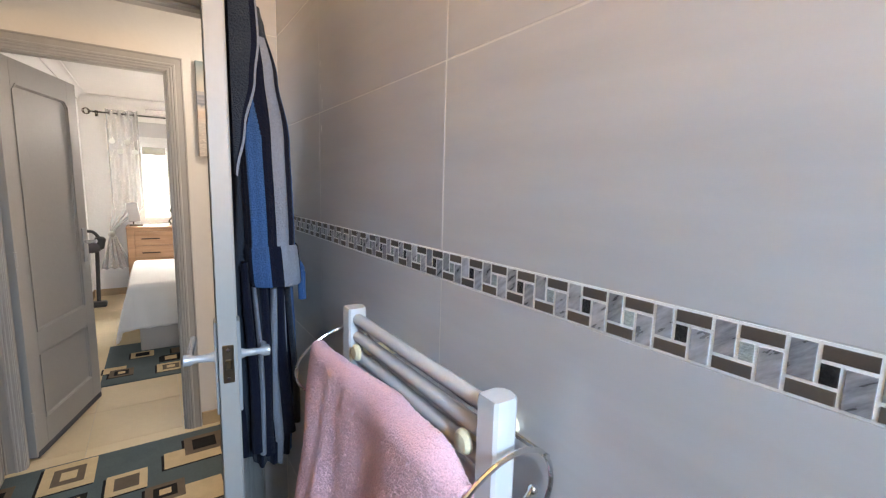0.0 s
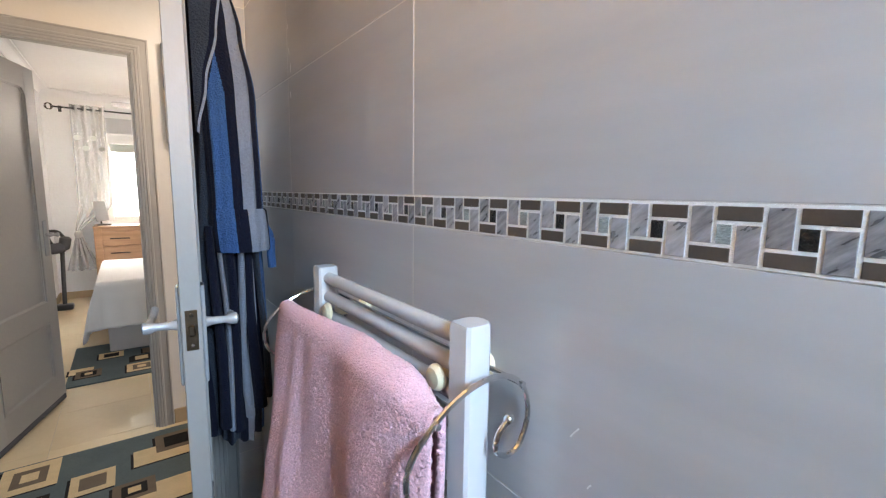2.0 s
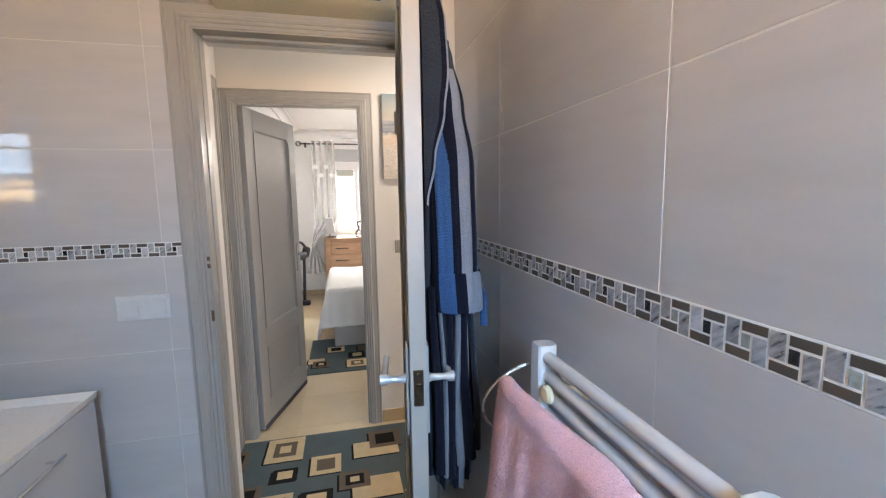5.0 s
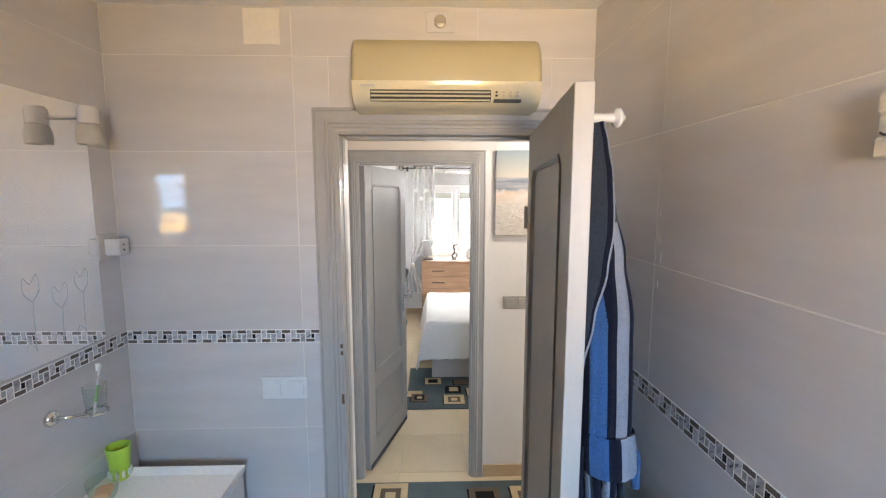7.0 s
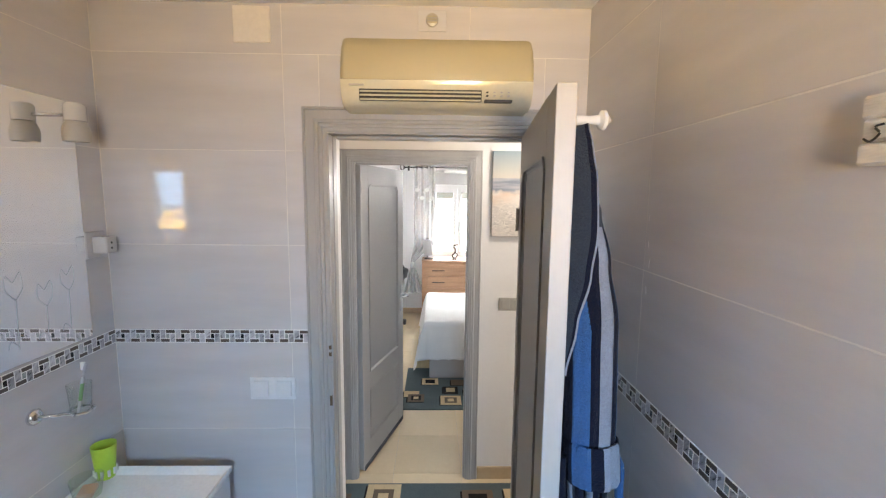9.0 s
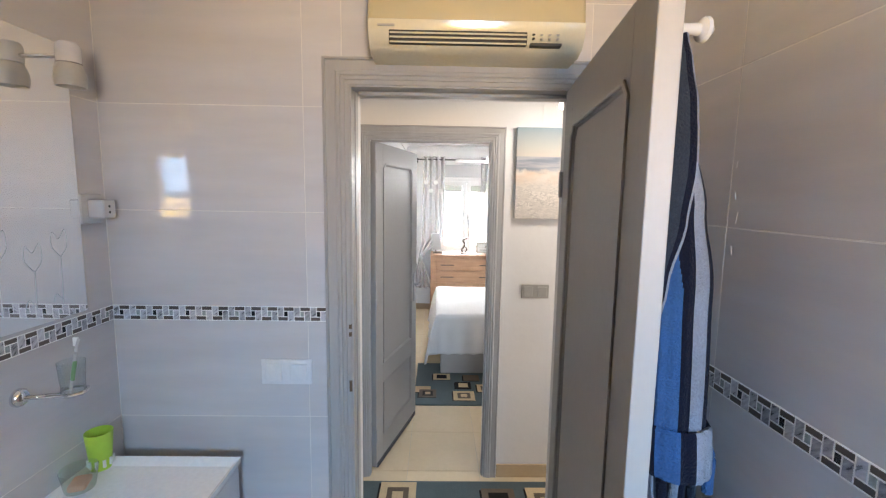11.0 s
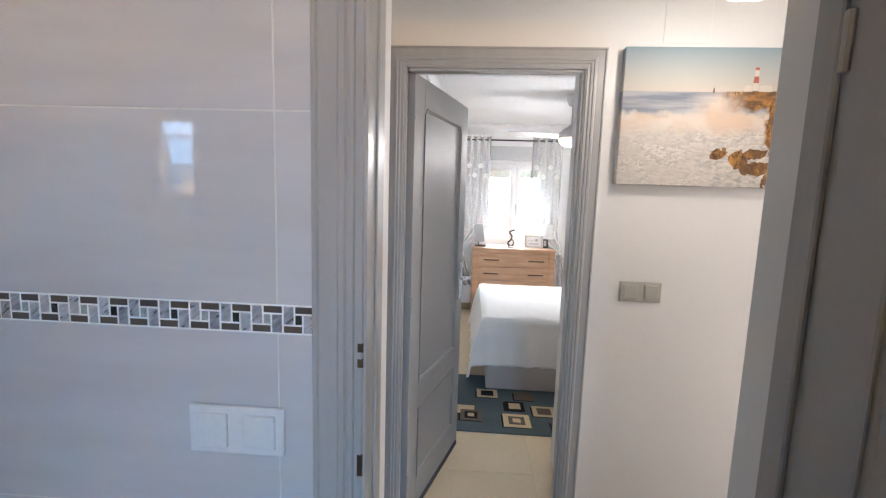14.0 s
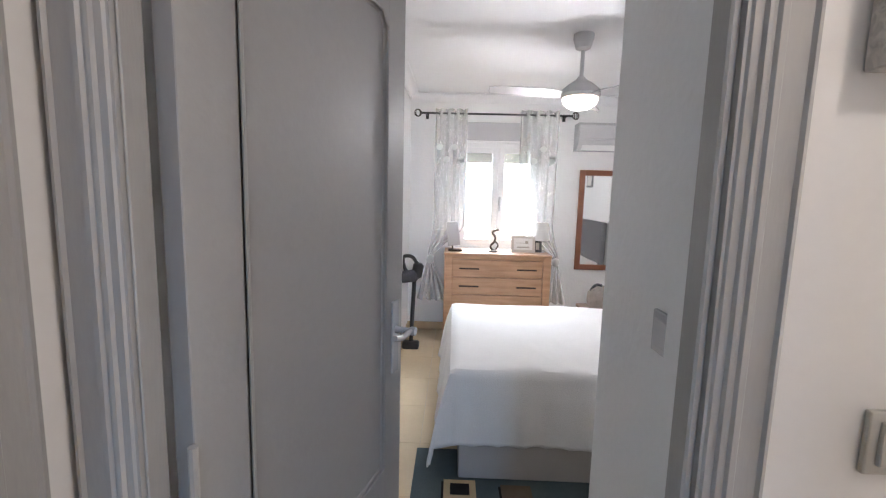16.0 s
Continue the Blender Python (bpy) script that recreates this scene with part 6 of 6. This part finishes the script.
rc2 = solid("round_cushion", lathe(((0.002, -0.07), (0.10, -0.065), (0.16, -0.03), (0.165, 0.0), (0.16, 0.03), (0.10, 0.065), (0.03, 0.05), (0.002, 0.045)), (-2.62, 4.68, 0.72), (0.9, -0.45, 0.35), 28), M_BEDBASE, "round pale grey plush cushion on the blue bed", "cushion", "cushions on the blue bed", smooth=True)

ward = thing("wardrobe", "tall wardrobe with dark walnut and grey oak doors", "wardrobe")
part("carcass", bm_box((-2.998, 6.19, 0.0), (-1.55, 6.798, 2.38), 0.003), M_WALNUT, ward)
for k, (x0, x9) in enumerate(((-2.99, -2.435), (-2.43, -2.06), (-2.055, -1.56))):
    d_ = part("wardrobe_door", bm_box((x0, 6.168, 0.06), (x9, 6.189, 2.36), 0.002), (M_WALNUT, M_GREYOAK)[k % 2], ward)
    hx = x9 - 0.05
    part("handle", merged(rod((hx, 6.145, 0.95), (hx, 6.145, 1.15), 0.006, 8), rod((hx, 6.145, 0.97), (hx, 6.168, 0.97), 0.004, 6), rod((hx, 6.145, 1.13), (hx, 6.168, 1.13), 0.004, 6)), M_CHROME, d_, "chrome bar handle")


def swirl_paint():
    m = surf("rainbow_paint", (0.5, 0.5, 0.5), 0.6)
    n, li = m.node_tree.nodes, m.node_tree.links
    tc, nz, cr = n.new("ShaderNodeTexCoord"), n.new("ShaderNodeTexNoise"), n.new("ShaderNodeValToRGB")
    nz.inputs["Scale"].default_value, nz.inputs["Detail"].default_value, nz.inputs["Distortion"].default_value = 3.2, 2, 0.5
    li.new(tc.outputs["Object"], nz.inputs["Vector"])
    li.new(nz.outputs["Fac"], cr.inputs[0])
    stops = ((0.36, (0.80, 0.76, 0.70)), (0.42, (0.78, 0.66, 0.50)), (0.47, (0.70, 0.20, 0.03)), (0.52, (0.45, 0.04, 0.05)), (0.56, (0.08, 0.05, 0.28)), (0.61, (0.30, 0.28, 0.55)), (0.66, (0.80, 0.74, 0.62)))
    while len(cr.color_ramp.elements) < len(stops):
        cr.color_ramp.elements.new(0.5)
    for e, (p, c) in zip(cr.color_ramp.elements, stops):
        e.position, e.color = p, (*c, 1)
    li.new(cr.outputs[0], n["Principled BSDF"].inputs["Base Color"])
    return m


art = thing("abstract_canvas", "colourful abstract canvas in orange, red and blue", "picture")
part("stretched_canvas", bm_box((-2.9985, 4.73, 1.47), (-2.965, 5.36, 1.975), 0.002), swirl_paint(), art)



def rounded(x0, x1, y0, y1, r, z, n=6):
    """A loop round a rectangle with rounded corners, at height z."""
    out = []
    for cx, cy, a0 in ((x1 - r, y1 - r, 0), (x0 + r, y1 - r, 90), (x0 + r, y0 + r, 180), (x1 - r, y0 + r, 270)):
        for k in range(n + 1):
            a = radians(a0 + 90 * k / n)
            out.append((cx + r * math.cos(a), cy + r * math.sin(a), z))
    return out


side = thing("low_cabinet", "polished reddish brown low cabinet with rounded corners", "cabinet")
QX0, QX1, QY0, QY1, QZ = -0.975, -0.535, 3.13, 3.66, 0.556
part("body", rings([rounded(QX0 + 0.015, QX1, QY0 + 0.015, QY1, 0.04, z) for z in (0.0, QZ - 0.0305)]), M_MAHOGANY, side)
part("top", rings([rounded(QX0 + d, QX1, QY0 + d, QY1, 0.06 - d, z) for d, z in ((0.006, QZ - 0.03), (0.0, QZ - 0.024), (0.0, QZ - 0.006), (0.006, QZ))]), M_MAHOGANY, side)
for z0, z1 in ((0.06, 0.28), (0.29, 0.51)):
    dr = part("drawer_front", bm_box((QX0 + 0.002, QY0 + 0.07, z0), (QX0 + 0.0145, QY1 - 0.04, z1), 0.003), M_MAHOGANY, side)
    part("knob", lathe(((0.008, 0), (0.007, 0.01), (0.014, 0.018), (0.010, 0.026), (0.002, 0.028)), (QX0 + 0.002, (QY0 + QY1) / 2, (z0 + z1) / 2), (-1, 0, 0), 14), M_BRASS, dr, smooth=True)

bk = thing("storage_basket", "white plastic basket with a cut-out handle on the low cabinet", "basket")
KX0, KX1, KY0, KY1, KZ0, KZ1 = -0.785, -0.560, 3.245, 3.520, QZ + 0.0005, 0.700
walls = []
for d, z in ((0.016, KZ0), (0.0, KZ1), (0.003, KZ1), (0.019, KZ0 + 0.004)):
    walls.append(rounded(KX0 + d, KX1 - d, KY0 + d, KY1 - d, 0.022, z))
bw = rings(walls, caps=False)
bw.faces.new([bw.verts.new(p) for p in rounded(KX0 + 0.018, KX1 - 0.018, KY0 + 0.018, KY1 - 0.018, 0.022, KZ0 + 0.003)])
part("basket_wall", bw, M_PADWHITE, bk, smooth=False)
part("rim", wire(rounded(KX0, KX1, KY0, KY1, 0.022, KZ1) + rounded(KX0, KX1, KY0, KY1, 0.022, KZ1)[:1], 0.0045, 8), M_PADWHITE, bk, smooth=True)
part("handle_hole", moved(bm_box((-0.052, -0.0015, -0.0085), (0.052, 0.0015, 0.0085), 0.001), pose((KX0 + KX1) / 2, KY0 + 0.0035, KZ1 - 0.034, 6)), M_BLACK, bk, "dark cut-out handle slot")

solid("bedside_rug", rings([rounded(-2.45, -1.02, 3.25, 4.22, 0.03, z) for z in (0.0005, 0.010, 0.012)]), M_NAVYRUG, "dark navy pile rug beside the blue bed", "rug")


def plush(c, turn_z, label):
    """A soft toy: body, head, ears and limbs."""
    ob = thing("plush_toy", label, "toy", "toys in the basket", m=pose(*c, 12, -8, turn_z))

    def ball(name, at, r, sz=1.0):
        part(name, lathe([(r * math.sin(k * math.pi / 9), -r * sz * math.cos(k * math.pi / 9)) for k in range(10)], at, (0, 0, 1), 16), M_TOY, ob, smooth=True)

    ball("body", (0, 0, 0.07), 0.058, 1.2)
    ball("head", (0, -0.01, 0.185), 0.055)
    for sx in (-1, 1):
        ball("ear", (0.045 * sx, 0, 0.232), 0.022)
        ball("arm", (0.075 * sx, -0.02, 0.10), 0.030, 1.5)
        ball("leg", (0.05 * sx, -0.07, 0.03), 0.032, 1.1)
    return ob


plush((-0.705, 3.43, 0.568), 20, "brown and beige plush toy sitting in the basket")
plush((-0.632, 3.36, 0.575), -35, "brown and beige plush toy leaning in the basket")

# ---- floor tiles, wall tiles and mosaic, piece by piece ----
ROWS_Z = (0.005, 0.325, 0.645, 0.965, 1.2970)
ROWS_UP = (1.3455, 1.656, 1.985, 2.305, TOP)


def tile_mesh(w, h):
    """One bevelled tile lying in the x-z plane, its face towards -y, centred."""
    bm = bm_box((-w / 2, 0.0, -h / 2), (w / 2, 0.0115, h / 2), 0.0)
    bm.edges.ensure_lookup_table()
    front = [e for e in bm.edges if all(v.co.y < 0.001 for v in e.verts)]
    bmesh.ops.bevel(bm, geom=front, offset=0.0006, segments=1, profile=0.5, affect="EDGES")
    return as_mesh("tile", bm, M_TILE)


tile_cache = {}


def lay(parent, place, u0, u1, z0, z1):
    """A tile over u0..u1, z0..z1 of a wall; place(u, z) gives its pose."""
    w, h = u1 - u0 - 0.003, z1 - z0 - 0.003
    if w < 0.01 or h < 0.01:
        return
    key = round(w, 3), round(h, 3)
    if key not in tile_cache:
        tile_cache[key] = tile_mesh(w, h)
    ob = new("tile", tile_cache[key])
    ob.parent = parent
    ob.matrix_world = place((u0 + u1) / 2, (z0 + z1) / 2) @ pose(0, 0, 0, random.uniform(-0.06, 0.06), 0, random.uniform(-0.06, 0.06))


def tile_wall(parent, place, joints, holes=()):
    for zs_ in (ROWS_Z, ROWS_UP):
        for z0, z1 in zip(zs_, zs_[1:]):
            for a, b in zip(joints, joints[1:]):
                cuts = [(a, b, z0, z1)]
                for h0, h1, g0, g1 in holes:
                    nxt = []
                    for c0, c1, d0, d1 in cuts:
                        if h1 <= c0 or h0 >= c1 or g1 <= d0 or g0 >= d1:
                            nxt.append((c0, c1, d0, d1))
                            continue
                        if h0 > c0:
                            nxt.append((c0, h0, d0, d1))
                        if h1 < c1:
                            nxt.append((h1, c1, d0, d1))
                        lo, hi = max(c0, h0), min(c1, h1)
                        if g0 > d0:
                            nxt.append((lo, hi, d0, g0))
                        if g1 < d1:
                            nxt.append((lo, hi, g1, d1))
                    cuts = nxt
                for c in cuts:
                    lay(parent, place, *c)


def east(u, z):
    return Matrix.Translation((XR, u, z)) @ pose(0, 0, 0, 0, 0, -90)


def west(u, z):
    return Matrix.Translation((XL, u, z)) @ pose(0, 0, 0, 0, 0, 90)


def north(u, z):
    return Matrix.Translation((u, YD, z))


def south(u, z):
    return Matrix.Translation((u, YB, z)) @ pose(0, 0, 0, 0, 0, 180)


tile_wall(wall_east, east, (YB, 0.242, 0.873, 1.515, YD))
tile_wall(wall_west, west, (YB, 0.09, 0.723, 1.356, YD))
tile_wall(wall_door, north, (XL, -0.317, 0.316, XR), [(DX0 - 0.03, DX1 + 0.03, 0, DZ + 0.03)])
tile_wall(wall_south, south, (XL, -0.317, 0.316, XR), [(0.20, 0.60, 1.45, 2.09)])

# mosaic band: pinwheels of two brown bars, two steel bars and a glass square
MW, MH, MZ = 0.0535, 0.0475, 1.2975
LONG, WIDE, TALL, LOW, gap = 0.0338, 0.0197, 0.0332, 0.0143, 0.0030


def chip(name, w, h, mat):
    w, h = w - gap, h - gap
    bm = bm_box((-w / 2, -0.0009, -h / 2), (w / 2, 0.0105, h / 2), 0.0)
    front = [e for e in bm.edges if all(v.co.y < 0 for v in e.verts)]
    bmesh.ops.bevel(bm, geom=front, offset=0.0004, segments=1, profile=0.5, affect="EDGES")
    return as_mesh(name, bm, mat)


CHIPS = {"bar": chip("bar", LONG, LOW, M_MOS_BROWN), "steel": chip("steel", WIDE, TALL, M_MOS_METAL), "dark": chip("dark", LONG - WIDE, TALL - LOW, M_MOS_DARK), "clear": chip("clear", LONG - WIDE, TALL - LOW, M_MOS_CLEAR)}


def band(parent, place, start, count, flip):
    """A run of pinwheels from start; flip mirrors them where the wall is seen from the other hand."""
    for k in range(count):
        u = start + flip * k * MW
        du, dv = WIDE / 2, LOW / 2
        for kind, a, c in (("bar", du, TALL / 2), ("steel", LONG / 2, -dv), ("bar", -du, -TALL / 2), ("steel", -LONG / 2, dv), ("dark" if k % 2 == 0 else "clear", 0, 0)):
            tilt = 0.9 if kind == "steel" else 0.4
            ob = new("mosaic_chip", CHIPS[kind])
            ob.parent = parent
            ob.matrix_world = place(u + flip * a, MZ + MH / 2 + c) @ pose(0, 0, 0, random.uniform(-tilt, tilt), 0, random.uniform(-tilt, tilt))


part("grout_band", bm_box((XR - 0.0003, YB, MZ - 0.001), (XR + 0.004, YD, MZ + MH + 0.001)), M_GROUT_WHITE, wall_east)
part("grout_band", bm_box((XL - 0.004, YB, MZ - 0.001), (XL + 0.0003, YD, MZ + MH + 0.001)), M_GROUT_WHITE, wall_west)
part("grout_band", bm_box((XL, YD - 0.0003, MZ - 0.001), (DX0 - 0.03, YD + 0.004, MZ + MH + 0.001)), M_GROUT_WHITE, wall_door)
band(wall_east, east, 0.360 + 0.0535 * 30 - 0.0, 44, -1)
band(wall_door, north, XL + MW / 2, 13, 1)
band(wall_west, west, YD - MW / 2 - 29 * MW, 30, 1)

# floor tiles of hallway and bedroom, 0.45 m square
FT = 0.45
bmf = bm_box((-FT / 2 + 0.0012, -FT / 2 + 0.0012, -0.0025), (FT / 2 - 0.0012, FT / 2 - 0.0012, 0.0), 0.0)
floor_tile = as_mesh("floor_tile", bmf, M_FLOOR)
nx = 0
for i in range(-1, 7):
    for j in range(-3, 9):
        cx, cy = -0.058 + FT * (i + 0.5), 3.568 + FT * (j + 0.5)
        if cx - FT / 2 > 2.6 or cy + FT / 2 < YD or cy > 7.3:
            continue
        ob = new("floor_tile", floor_tile)
        ob.parent = floor
        ob.location = (cx, cy, 0.0)
